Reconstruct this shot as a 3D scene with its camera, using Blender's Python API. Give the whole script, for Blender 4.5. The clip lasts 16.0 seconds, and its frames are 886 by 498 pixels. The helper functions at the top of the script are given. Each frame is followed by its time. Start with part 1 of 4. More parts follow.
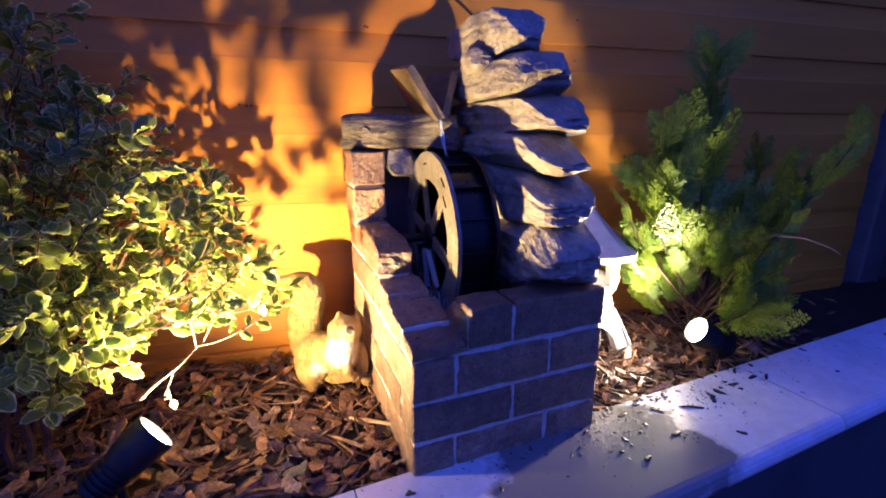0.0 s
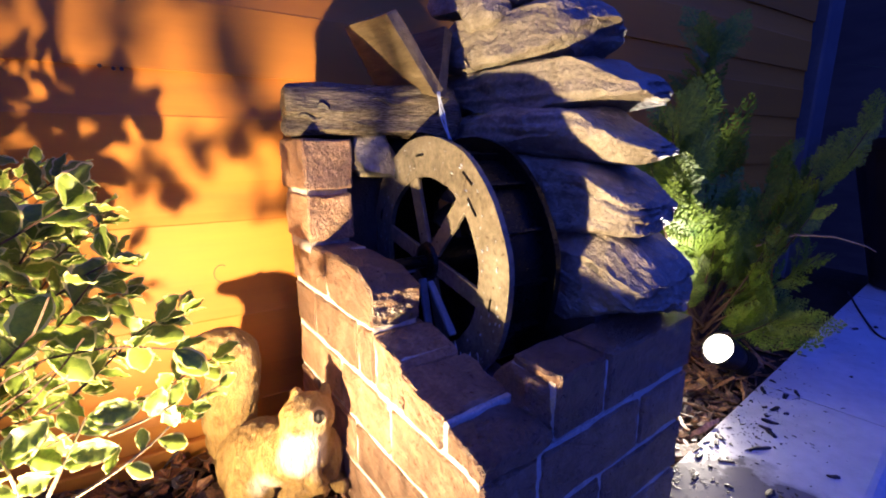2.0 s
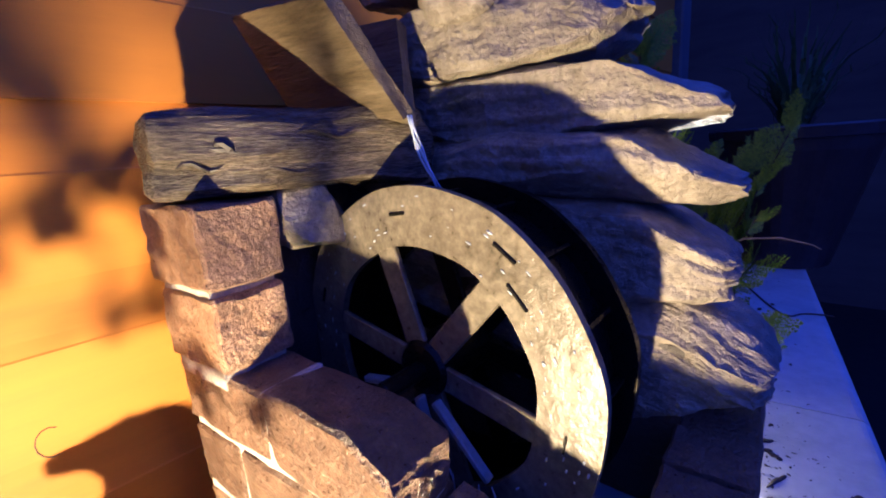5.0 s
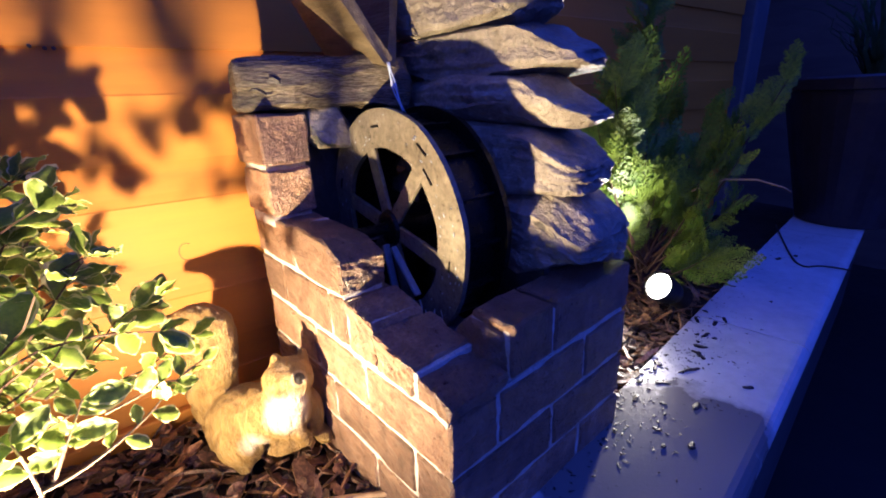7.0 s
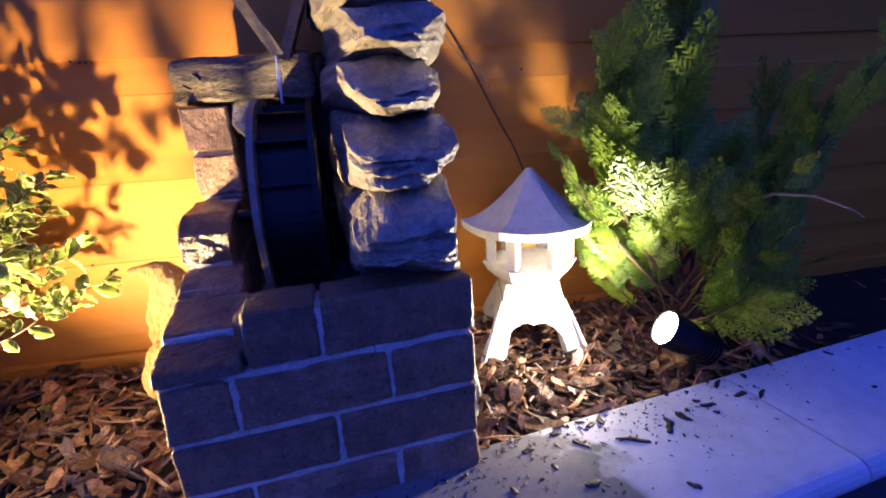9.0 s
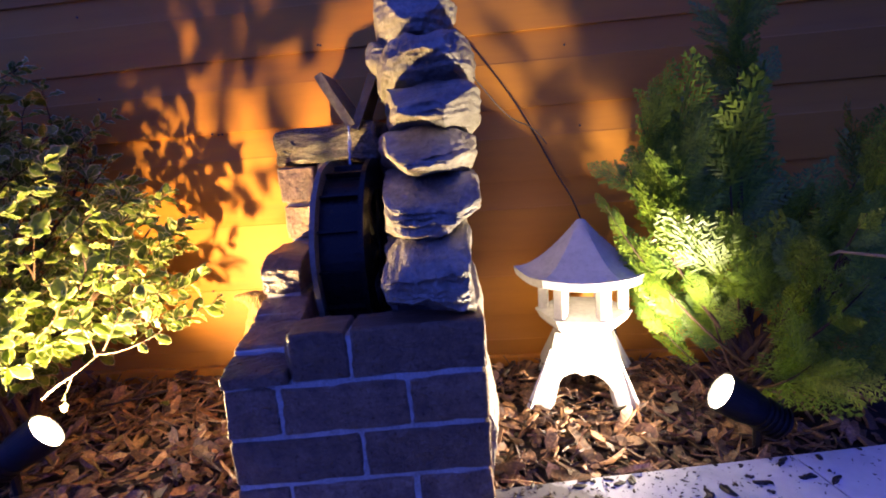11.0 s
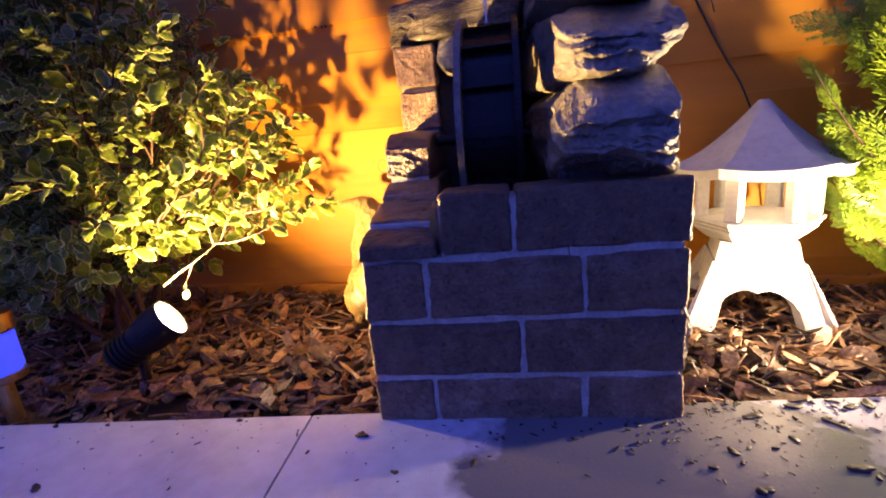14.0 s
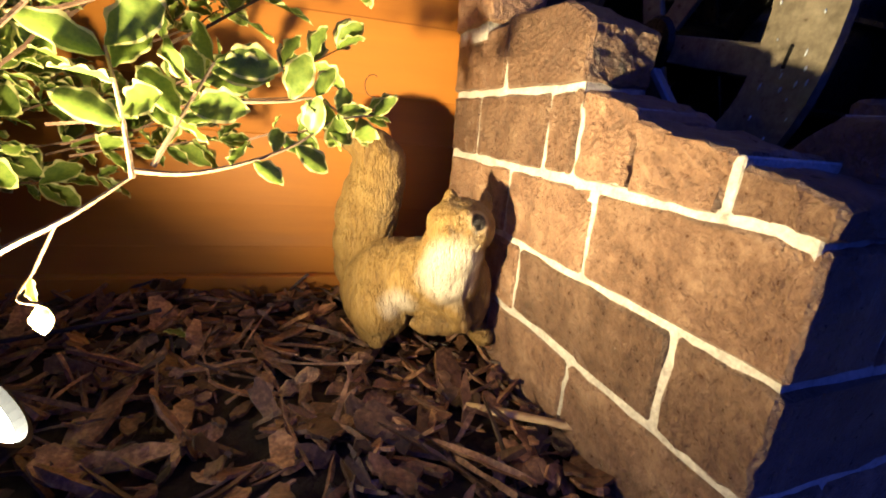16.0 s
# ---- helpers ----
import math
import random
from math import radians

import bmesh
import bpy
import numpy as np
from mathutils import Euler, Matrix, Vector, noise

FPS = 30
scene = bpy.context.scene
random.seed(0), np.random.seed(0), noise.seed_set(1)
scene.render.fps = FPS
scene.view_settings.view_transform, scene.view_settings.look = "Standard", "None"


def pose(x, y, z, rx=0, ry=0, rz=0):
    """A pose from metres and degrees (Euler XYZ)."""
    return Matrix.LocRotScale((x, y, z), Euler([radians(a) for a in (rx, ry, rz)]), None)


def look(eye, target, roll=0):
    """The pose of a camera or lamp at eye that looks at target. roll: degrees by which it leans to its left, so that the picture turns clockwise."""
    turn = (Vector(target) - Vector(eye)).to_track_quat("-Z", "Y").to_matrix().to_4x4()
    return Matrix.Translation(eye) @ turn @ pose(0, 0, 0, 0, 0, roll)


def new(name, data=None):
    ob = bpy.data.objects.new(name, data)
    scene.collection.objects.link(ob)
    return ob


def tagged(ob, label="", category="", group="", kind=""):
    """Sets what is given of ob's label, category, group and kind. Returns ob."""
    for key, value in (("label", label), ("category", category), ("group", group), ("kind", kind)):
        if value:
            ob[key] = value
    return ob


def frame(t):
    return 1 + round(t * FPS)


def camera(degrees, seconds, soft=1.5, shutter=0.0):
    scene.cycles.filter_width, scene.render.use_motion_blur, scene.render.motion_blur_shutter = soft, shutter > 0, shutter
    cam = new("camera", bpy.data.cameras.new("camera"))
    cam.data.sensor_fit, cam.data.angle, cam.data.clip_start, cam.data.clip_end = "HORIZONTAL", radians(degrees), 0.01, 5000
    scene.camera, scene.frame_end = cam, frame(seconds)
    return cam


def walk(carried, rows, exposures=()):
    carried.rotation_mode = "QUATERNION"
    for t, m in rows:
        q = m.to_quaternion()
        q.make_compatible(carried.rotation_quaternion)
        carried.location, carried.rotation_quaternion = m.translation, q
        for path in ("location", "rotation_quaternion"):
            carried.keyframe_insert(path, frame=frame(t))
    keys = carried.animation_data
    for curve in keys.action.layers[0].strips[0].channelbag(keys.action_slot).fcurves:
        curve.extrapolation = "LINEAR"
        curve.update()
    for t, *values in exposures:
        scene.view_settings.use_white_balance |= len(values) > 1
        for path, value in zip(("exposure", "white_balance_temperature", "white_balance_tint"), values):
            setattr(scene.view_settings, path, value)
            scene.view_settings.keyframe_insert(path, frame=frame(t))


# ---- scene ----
cam = camera(90.7, 16.0, soft=1.9)
METRES, EYE, TILT, LEAN, TURN = 2.5, 0.464, -15.0, 0.0, -16.0
ROWS = [
    (0.0, 0.0, 0.0, 0.0, 0.0, 0.0, -0.0),
    (0.5, -0.0275, 0.0176, -0.0014, -1.29, 0.51, 2.21),
    (1.0, -0.0481, 0.0495, -0.002, -4.14, 1.44, 2.42),
    (1.5, -0.0528, 0.076, 0.0014, -9.81, 1.98, 3.01),
    (2.0, -0.0542, 0.1011, 0.0072, -13.88, 1.85, 3.8),
    (2.5, -0.0694, 0.1371, 0.0251, -16.77, 1.8, 5.45),
    (3.0, -0.0706, 0.1668, 0.0292, -21.19, 1.37, 6.56),
    (5.5, -0.0699, 0.1801, 0.0461, -31.46, -0.87, 12.48),
    (6.0, -0.0683, 0.1583, 0.0346, -30.9, -4.8, 12.55),
    (6.5, -0.0643, 0.1302, 0.0216, -25.82, -5.62, 10.78),
    (7.0, -0.0556, 0.0871, 0.0129, -18.66, -4.74, 7.36),
    (7.5, -0.0207, 0.0605, 0.003, -10.04, -4.03, 3.18),
    (8.0, 0.0325, 0.0675, 0.0022, -3.3, -3.54, 2.33),
    (10.5, 0.1449, 0.0804, -0.019, 17.42, 1.62, -0.18),
    (11.0, 0.1504, 0.0698, -0.0055, 20.61, 3.82, -0.93),
    (11.5, 0.1951, 0.0634, -0.0207, 24.17, 4.37, -1.75),
    (12.0, 0.2263, 0.0542, -0.0271, 27.74, 4.58, -1.99),
    (12.5, 0.2361, 0.0502, -0.0278, 30.2, 5.55, -2.07),
    (13.0, 0.2038, 0.0667, -0.0355, 29.83, 4.81, -1.8),
    (13.5, 0.1524, 0.08, -0.0452, 29.15, 1.05, -1.76),
    (14.0, 0.0941, 0.0899, -0.0499, 28.42, -0.77, -2.17),
    (14.5, 0.0345, 0.0991, -0.0517, 22.5, -1.84, -2.93),
    (15.0, -0.018, 0.1198, -0.0606, 10.97, -2.34, -4.03),
    (15.5, -0.0534, 0.1406, -0.0635, 5.64, -1.69, -4.59),
    (16.0, -0.075, 0.1589, -0.0639, 0.3, -0.87, -4.92),
]
walk(cam, [(t, pose(0, 0, EYE, TILT, LEAN, TURN) @ pose(METRES * x, METRES * y, METRES * z, 90 + pitch, roll, yaw)) for t, x, y, z, yaw, pitch, roll in ROWS],
     [(0.0, 0.5, 6300, 19), (1.0, 0.36, 6100, 20), (2.0, 0.1, 5800, 20), (3.0, -0.2, 5300, 21), (5.5, -0.05, 5250, 20), (6.5, -0.1, 5300, 21), (8.0, 0.25, 5600, 20), (11.0, 0.42, 6700, 17),
      (13.0, 0.36, 7500, 19), (14.5, 0.3, 8400, 24), (15.0, 0.0, 7200, 15), (15.5, -0.5, 6300, 9), (16.0, -1.05, 5600, 7)])

# ---- world and light ----
world = bpy.data.worlds.new("dusk")
scene.world = world
world.use_nodes = True
wn = world.node_tree
bg = wn.nodes["Background"]
# dusk: deep blue on one side, paling to grey on the other
tc = wn.nodes.new("ShaderNodeTexCoord")
sep = wn.nodes.new("ShaderNodeSeparateXYZ")
wn.links.new(tc.outputs["Generated"], sep.inputs[0])
mr = wn.nodes.new("ShaderNodeMapRange")
mr.inputs["From Min"].default_value, mr.inputs["From Max"].default_value = -1.0, -0.1
wn.links.new(sep.outputs["X"], mr.inputs["Value"])
ramp = wn.nodes.new("ShaderNodeValToRGB")
ramp.color_ramp.elements[0].color = (0.11, 0.14, 0.58, 1)
ramp.color_ramp.elements[1].color = (0.05, 0.115, 1.0, 1)
wn.links.new(mr.outputs["Result"], ramp.inputs["Fac"])
wn.links.new(ramp.outputs["Color"], bg.inputs["Color"])
bg.inputs["Strength"].default_value = 1.2


def spot(name, eye, target, watts, colour, cone, blend, size):
    data = bpy.data.lights.new(name, "SPOT")
    data.energy, data.color, data.spot_size, data.spot_blend, data.shadow_soft_size = watts, colour, radians(cone), blend, size
    ob = new(name, data)
    ob.matrix_world = look(eye, target)
    return ob


LAMP_L, DIR_L = Vector((-0.232, 0.58, 0.078)), Vector((0.74, 0.40, 0.51)).normalized()
LAMP_R, DIR_R = Vector((0.738, 0.655, 0.065)), Vector((-0.84, 0.17, 0.50)).normalized()
spot("lamp_light_warm", LAMP_L + DIR_L * 0.006, LAMP_L + Vector((0.66, 0.30, 0.69)), 43.0, (1.0, 0.70, 0.32), 108, 1.0, 0.009)
spot("lamp_light_spill", LAMP_L + DIR_L * 0.006, LAMP_L + Vector((0.50, 0.28, 0.80)), 33.0, (1.0, 0.70, 0.32), 165, 0.65, 0.009)
spot("lamp_light_warm_b", LAMP_R + DIR_R * 0.006, LAMP_R + DIR_R, 34.0, (1.0, 0.86, 0.62), 148, 1.0, 0.010)


# ---- materials ----
def surface(name, cols, scale=20.0, rough=0.7, bump=0.3, bscale=120.0, spec=0.4, island=0.0, obj=0.0, detail=6.0, stretch=(1, 1, 1), dist=0.002, rvar=0.15, metal=0.0, coarse=0.0):
    """A worn surface: three tones mixed by two noises, relief by a finer one."""
    m = bpy.data.materials.new(name)
    m.use_nodes = True
    t = m.node_tree
    nd, lk = t.nodes, t.links
    b = nd["Principled BSDF"]
    tc = nd.new("ShaderNodeTexCoord")
    mp = nd.new("ShaderNodeMapping")
    mp.inputs["Scale"].default_value = stretch
    lk.new(tc.outputs["Object"], mp.inputs["Vector"])
    n1, n2, n3 = (nd.new("ShaderNodeTexNoise") for _ in range(3))
    for n, s in ((n1, scale), (n2, scale * 6.3), (n3, bscale)):
        n.inputs["Scale"].default_value = s
        n.inputs["Detail"].default_value = detail
        n.inputs["Roughness"].default_value = 0.62
        lk.new(mp.outputs["Vector"], n.inputs["Vector"])
    mixf = nd.new("ShaderNodeMath")
    mixf.operation = "MULTIPLY_ADD"
    mixf.inputs[1].default_value, mixf.inputs[2].default_value = 0.45, 0.0
    lk.new(n2.outputs["Fac"], mixf.inputs[0])
    add = nd.new("ShaderNodeMath")
    add.operation = "MULTIPLY_ADD"
    add.inputs[1].default_value = 0.55
    lk.new(n1.outputs["Fac"], add.inputs[0])
    lk.new(mixf.outputs[0], add.inputs[2])
    ramp = nd.new("ShaderNodeValToRGB")
    el = ramp.color_ramp.elements
    el[0].position, el[1].position = 0.36, 0.66
    el[0].color, el[1].color = (*cols[0], 1), (*cols[-1], 1)
    if len(cols) > 2:
        e = el.new(0.5)
        e.color = (*cols[1], 1)
    lk.new(add.outputs[0], ramp.inputs["Fac"])
    out = ramp.outputs["Color"]
    if island or obj:
        hsv = nd.new("ShaderNodeHueSaturation")
        mr = nd.new("ShaderNodeMapRange")
        amount = island or obj
        mr.inputs["To Min"].default_value, mr.inputs["To Max"].default_value = 1 - amount, 1 + amount
        if island:
            src = nd.new("ShaderNodeNewGeometry").outputs["Random Per Island"]
        else:
            src = nd.new("ShaderNodeObjectInfo").outputs["Random"]
        lk.new(src, mr.inputs["Value"])
        lk.new(mr.outputs[0], hsv.inputs["Value"])
        lk.new(out, hsv.inputs["Color"])
        out = hsv.outputs["Color"]
    lk.new(out, b.inputs["Base Color"])
    rr = nd.new("ShaderNodeMapRange")
    rr.inputs["To Min"].default_value, rr.inputs["To Max"].default_value = max(0.02, rough - rvar), min(1, rough + rvar)
    lk.new(n2.outputs["Fac"], rr.inputs["Value"])
    lk.new(rr.outputs[0], b.inputs["Roughness"])
    b.inputs["Specular IOR Level"].default_value = spec
    b.inputs["Metallic"].default_value = metal
    if bump:
        bp = nd.new("ShaderNodeBump")
        bp.inputs["Strength"].default_value, bp.inputs["Distance"].default_value = bump, dist
        lk.new(n3.outputs["Fac"], bp.inputs["Height"])
        if coarse:
            b2 = nd.new("ShaderNodeBump")
            b2.inputs["Strength"].default_value, b2.inputs["Distance"].default_value = coarse, dist * 4
            lk.new(n1.outputs["Fac"], b2.inputs["Height"])
            lk.new(b2.outputs["Normal"], bp.inputs["Normal"])
        lk.new(bp.outputs["Normal"], b.inputs["Normal"])
    return m


def glow(name, colour, strength):
    m = bpy.data.materials.new(name)
    m.use_nodes = True
    b = m.node_tree.nodes["Principled BSDF"]
    b.inputs["Base Color"].default_value = (0.8, 0.8, 0.8, 1)
    b.inputs["Emission Color"].default_value = (*colour, 1)
    b.inputs["Emission Strength"].default_value = strength
    return m


def leafy(name, c1, c2, scale, through_light=0.35, rough=0.45):
    m = surface(name, (c1, c2), scale, rough, 0.15, 300, 0.4, island=0.3, dist=0.0006)
    t = m.node_tree
    b = t.nodes["Principled BSDF"]
    out = t.nodes["Material Output"]
    tr = t.nodes.new("ShaderNodeBsdfTranslucent")
    mx = t.nodes.new("ShaderNodeMixShader")
    mx.inputs["Fac"].default_value = through_light
    src = b.inputs["Base Color"].links[0].from_socket
    t.links.new(src, tr.inputs["Color"])
    t.links.new(b.outputs[0], mx.inputs[1])
    t.links.new(tr.outputs[0], mx.inputs[2])
    t.links.new(mx.outputs[0], out.inputs["Surface"])
    return m


M_FENCE = surface("stained_timber", ((0.34, 0.124, 0.010), (0.42, 0.160, 0.012), (0.50, 0.196, 0.015)), 4.0, 0.62, 0.25, 60, 0.35, obj=0.10, stretch=(0.12, 1, 1), dist=0.0015)
M_BRICK = surface("cast_brick", ((0.105, 0.058, 0.033), (0.215, 0.124, 0.070), (0.37, 0.240, 0.145)), 34.0, 0.34, 1.0, 330, 0.7, obj=0.38, dist=0.0050, coarse=0.6, rvar=0.22)
M_MORTAR = surface("pale_mortar", ((0.28, 0.255, 0.22), (0.60, 0.57, 0.50)), 55.0, 0.6, 1.0, 260, 0.2, dist=0.002)
M_STONE = surface("cast_stone", ((0.11, 0.094, 0.070), (0.215, 0.187, 0.142), (0.36, 0.32, 0.25)), 22.0, 0.36, 1.0, 170, 0.7, obj=0.15, dist=0.004, coarse=0.5)
M_DARKSTONE = surface("dark_inner_stone", ((0.018, 0.015, 0.013), (0.05, 0.042, 0.036)), 25.0, 0.4, 0.8, 120, 0.5, dist=0.004)
M_LOG = surface("weathered_timber", ((0.020, 0.016, 0.010), (0.070, 0.055, 0.033), (0.17, 0.135, 0.085)), 14.0, 0.27, 0.9, 50, 0.45, stretch=(1, 9, 9), dist=0.003)
M_CHUTE = surface("weathered_channel_timber", ((0.055, 0.042, 0.022), (0.125, 0.096, 0.052), (0.20, 0.16, 0.095)), 9.0, 0.4, 0.9, 50, 0.45, stretch=(9, 1, 9), dist=0.003)
M_RIM = surface("wet_wheel_rim", ((0.050, 0.043, 0.030), (0.115, 0.099, 0.070), (0.20, 0.175, 0.125)), 26.0, 0.32, 0.9, 70, 0.5, dist=0.002)
M_WHEELDARK = surface("wheel_near_black", ((0.003, 0.003, 0.003), (0.007, 0.007, 0.006)), 40.0, 0.30, 0.3, 160, 0.18)
M_BRACKET = surface("grey_bracket", ((0.22, 0.225, 0.23), (0.36, 0.365, 0.37)), 40.0, 0.35, 0.2, 200, 0.5)
M_SLAB = surface("pale_coping", ((0.40, 0.395, 0.385), (0.50, 0.49, 0.48), (0.59, 0.58, 0.57)), 7.0, 0.55, 0.25, 220, 0.45, obj=0.04, dist=0.001, rvar=0.2)
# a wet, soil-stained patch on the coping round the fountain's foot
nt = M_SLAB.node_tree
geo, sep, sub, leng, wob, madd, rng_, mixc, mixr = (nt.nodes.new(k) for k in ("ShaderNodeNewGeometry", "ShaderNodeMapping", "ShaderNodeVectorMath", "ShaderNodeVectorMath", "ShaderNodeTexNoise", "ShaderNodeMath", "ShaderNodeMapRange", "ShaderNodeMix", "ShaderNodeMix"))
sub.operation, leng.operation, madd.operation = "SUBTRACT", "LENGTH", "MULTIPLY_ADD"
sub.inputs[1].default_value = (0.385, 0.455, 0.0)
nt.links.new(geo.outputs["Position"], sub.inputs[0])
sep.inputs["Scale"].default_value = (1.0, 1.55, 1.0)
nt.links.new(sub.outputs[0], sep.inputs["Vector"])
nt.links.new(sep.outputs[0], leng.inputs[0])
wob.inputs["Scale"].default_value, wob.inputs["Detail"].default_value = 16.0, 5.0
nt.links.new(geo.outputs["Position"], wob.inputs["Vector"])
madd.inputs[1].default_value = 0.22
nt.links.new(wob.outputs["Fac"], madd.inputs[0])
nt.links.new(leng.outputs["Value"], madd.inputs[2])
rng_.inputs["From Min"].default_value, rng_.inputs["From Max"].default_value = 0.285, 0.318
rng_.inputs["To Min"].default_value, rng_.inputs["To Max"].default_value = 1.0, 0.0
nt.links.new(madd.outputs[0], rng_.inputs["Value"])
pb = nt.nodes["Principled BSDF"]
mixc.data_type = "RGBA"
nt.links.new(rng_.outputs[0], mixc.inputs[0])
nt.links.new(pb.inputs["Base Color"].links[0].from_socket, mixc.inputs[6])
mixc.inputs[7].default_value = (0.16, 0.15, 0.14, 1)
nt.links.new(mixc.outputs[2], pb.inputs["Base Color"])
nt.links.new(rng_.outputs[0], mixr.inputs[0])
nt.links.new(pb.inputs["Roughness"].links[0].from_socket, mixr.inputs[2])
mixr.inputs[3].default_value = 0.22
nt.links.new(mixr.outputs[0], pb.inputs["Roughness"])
M_WALLFACE = surface("render_wall", ((0.035, 0.035, 0.035), (0.06, 0.06, 0.06)), 8.0, 0.8, 0.4, 150, 0.3)
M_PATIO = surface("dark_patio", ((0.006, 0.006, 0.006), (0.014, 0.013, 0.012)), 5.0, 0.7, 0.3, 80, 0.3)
M_SOIL = surface("dark_soil", ((0.012, 0.008, 0.005), (0.035, 0.023, 0.014)), 30.0, 0.9, 0.9, 150, 0.2, dist=0.006)
M_CHIP = surface("bark_chip", ((0.028, 0.012, 0.006), (0.130, 0.060, 0.026), (0.38, 0.215, 0.10)), 40.0, 0.42, 0.9, 260, 0.5, island=0.78, stretch=(1, 1, 1), dist=0.002)
M_CRUMB = surface("damp_crumb", ((0.014, 0.010, 0.008), (0.055, 0.036, 0.024)), 60.0, 0.5, 0.6, 300, 0.4, island=0.5)
M_LANTERN = surface("white_cast_concrete", ((0.38, 0.365, 0.335), (0.48, 0.465, 0.43), (0.56, 0.54, 0.505)), 18.0, 0.75, 0.4, 260, 0.3, dist=0.001)
M_LAMPBODY = surface("black_lamp_metal", ((0.006, 0.006, 0.006), (0.012, 0.012, 0.013)), 30.0, 0.5, 0.1, 200, 0.25)
M_LENS = glow("warm_lens", (1.0, 0.86, 0.60), 70.0)
M_BLUELENS = glow("blue_lens", (0.02, 0.06, 1.0), 0.9)
M_BLUELENS.node_tree.nodes["Principled BSDF"].inputs["Base Color"].default_value = (0.03, 0.05, 0.45, 1)
M_BRASS = surface("brass_cap", ((0.42, 0.28, 0.12), (0.55, 0.38, 0.18)), 30.0, 0.32, 0.1, 200, 0.5, metal=0.9)
M_CABLE = surface("dark_cable", ((0.012, 0.010, 0.010), (0.03, 0.02, 0.02)), 40.0, 0.5, 0.0)
M_TWIG = surface("pale_twig", ((0.16, 0.11, 0.07), (0.30, 0.22, 0.14)), 60.0, 0.7, 0.4, 300, 0.3)
M_LEAF = leafy("green_leaf", (0.075, 0.13, 0.022), (0.20, 0.26, 0.04), 60, 0.42)
M_EDGE = leafy("cream_leaf_edge", (0.40, 0.41, 0.15), (0.58, 0.56, 0.27), 40, 0.42)
M_CONIFER = leafy("conifer_green", (0.08, 0.165, 0.016), (0.27, 0.36, 0.030), 25, 0.28, 0.45)
M_GRASS = leafy("strap_leaf", (0.04, 0.08, 0.03), (0.09, 0.15, 0.06), 20)
M_POT = surface("dark_glazed_pot", ((0.022, 0.015, 0.015), (0.05, 0.034, 0.032)), 9.0, 0.4, 0.2, 90, 0.5)
M_POST = surface("painted_post", ((0.08, 0.084, 0.09), (0.12, 0.125, 0.13)), 9.0, 0.7, 0.3, 80, 0.3)
# deep tone carries the shade lying on the far fences
M_FARFENCE = surface("shaded_far_timber", ((0.04, 0.035, 0.035), (0.08, 0.07, 0.065)), 3.0, 0.8, 0.4, 40, 0.3, stretch=(0.2, 0.2, 1))

M_WATER = bpy.data.materials.new("water")
M_WATER.use_nodes = True
wb = M_WATER.node_tree.nodes["Principled BSDF"]
wb.inputs["Base Color"].default_value = (0.75, 0.85, 0.95, 1)
wb.inputs["Transmission Weight"].default_value = 0.55
wb.inputs["Roughness"].default_value = 0.03
wb.inputs["IOR"].default_value = 1.33


# ---- mesh helpers ----
def mesh_of(name, bm, mats, smooth=False):
    me = bpy.data.meshes.new(name)
    bm.normal_update()
    bm.to_mesh(me)
    bm.free()
    for m in (mats if isinstance(mats, (list, tuple)) else [mats]):
        me.materials.append(m)
    if smooth:
        me.polygons.foreach_set("use_smooth", [True] * len(me.polygons))
    return me


def part(name, bm, mats, parent=None, label="", smooth=False, m=None):
    ob = new(name, mesh_of(name, bm, mats, smooth))
    ob.parent = parent
    if m is not None:
        ob.matrix_local = m
    if label:
        ob["label"] = label
    return ob


def box(bm, lo, hi, bevel=0.0, seg=1):
    r = bmesh.ops.create_cube(bm, size=1)
    vs = r["verts"]
    for v in vs:
        v.co = Vector([lo[i] + (v.co[i] + 0.5) * (hi[i] - lo[i]) for i in range(3)])
    if bevel:
        es = list({e for v in vs for e in v.link_edges})
        bmesh.ops.bevel(bm, geom=es, offset=bevel, segments=seg, affect="EDGES", profile=0.6)
    return bm


def tube(bm, pts, radii, n=8, cap=True):
    """A round bar along points with its radius at each."""
    rings = []
    pts = [Vector(p) for p in pts]
    side = None
    for i, p in enumerate(pts):
        d = (pts[min(i + 1, len(pts) - 1)] - pts[max(i - 1, 0)]).normalized()
        if side is None:
            side = d.orthogonal().normalized()
        side = (side - d * side.dot(d)).normalized()
        up = d.cross(side)
        rings.append([bm.verts.new(p + (side * math.cos(2 * math.pi * k / n) + up * math.sin(2 * math.pi * k / n)) * radii[i]) for k in range(n)])
    for a, b in zip(rings, rings[1:]):
        for k in range(n):
            bm.faces.new((a[k], a[(k + 1) % n], b[(k + 1) % n], b[k]))
    if cap:
        bm.faces.new(rings[0][::-1])
        bm.faces.new(rings[-1])
    return bm


def lathe(bm, profile, n=24, m=None, phase=0.0):
    """A turned shape from (radius, height) pairs; closed at both ends."""
    m = m or Matrix()
    rings = [[bm.verts.new(m @ Vector((r * math.cos(2 * math.pi * (k + phase) / n), r * math.sin(2 * math.pi * (k + phase) / n), z))) for k in range(n)] for r, z in profile]
    for a, b in zip(rings, rings[1:]):
        for k in range(n):
            bm.faces.new((a[k], a[(k + 1) % n], b[(k + 1) % n], b[k]))
    bm.faces.new(rings[0][::-1])
    bm.faces.new(rings[-1])
    return bm


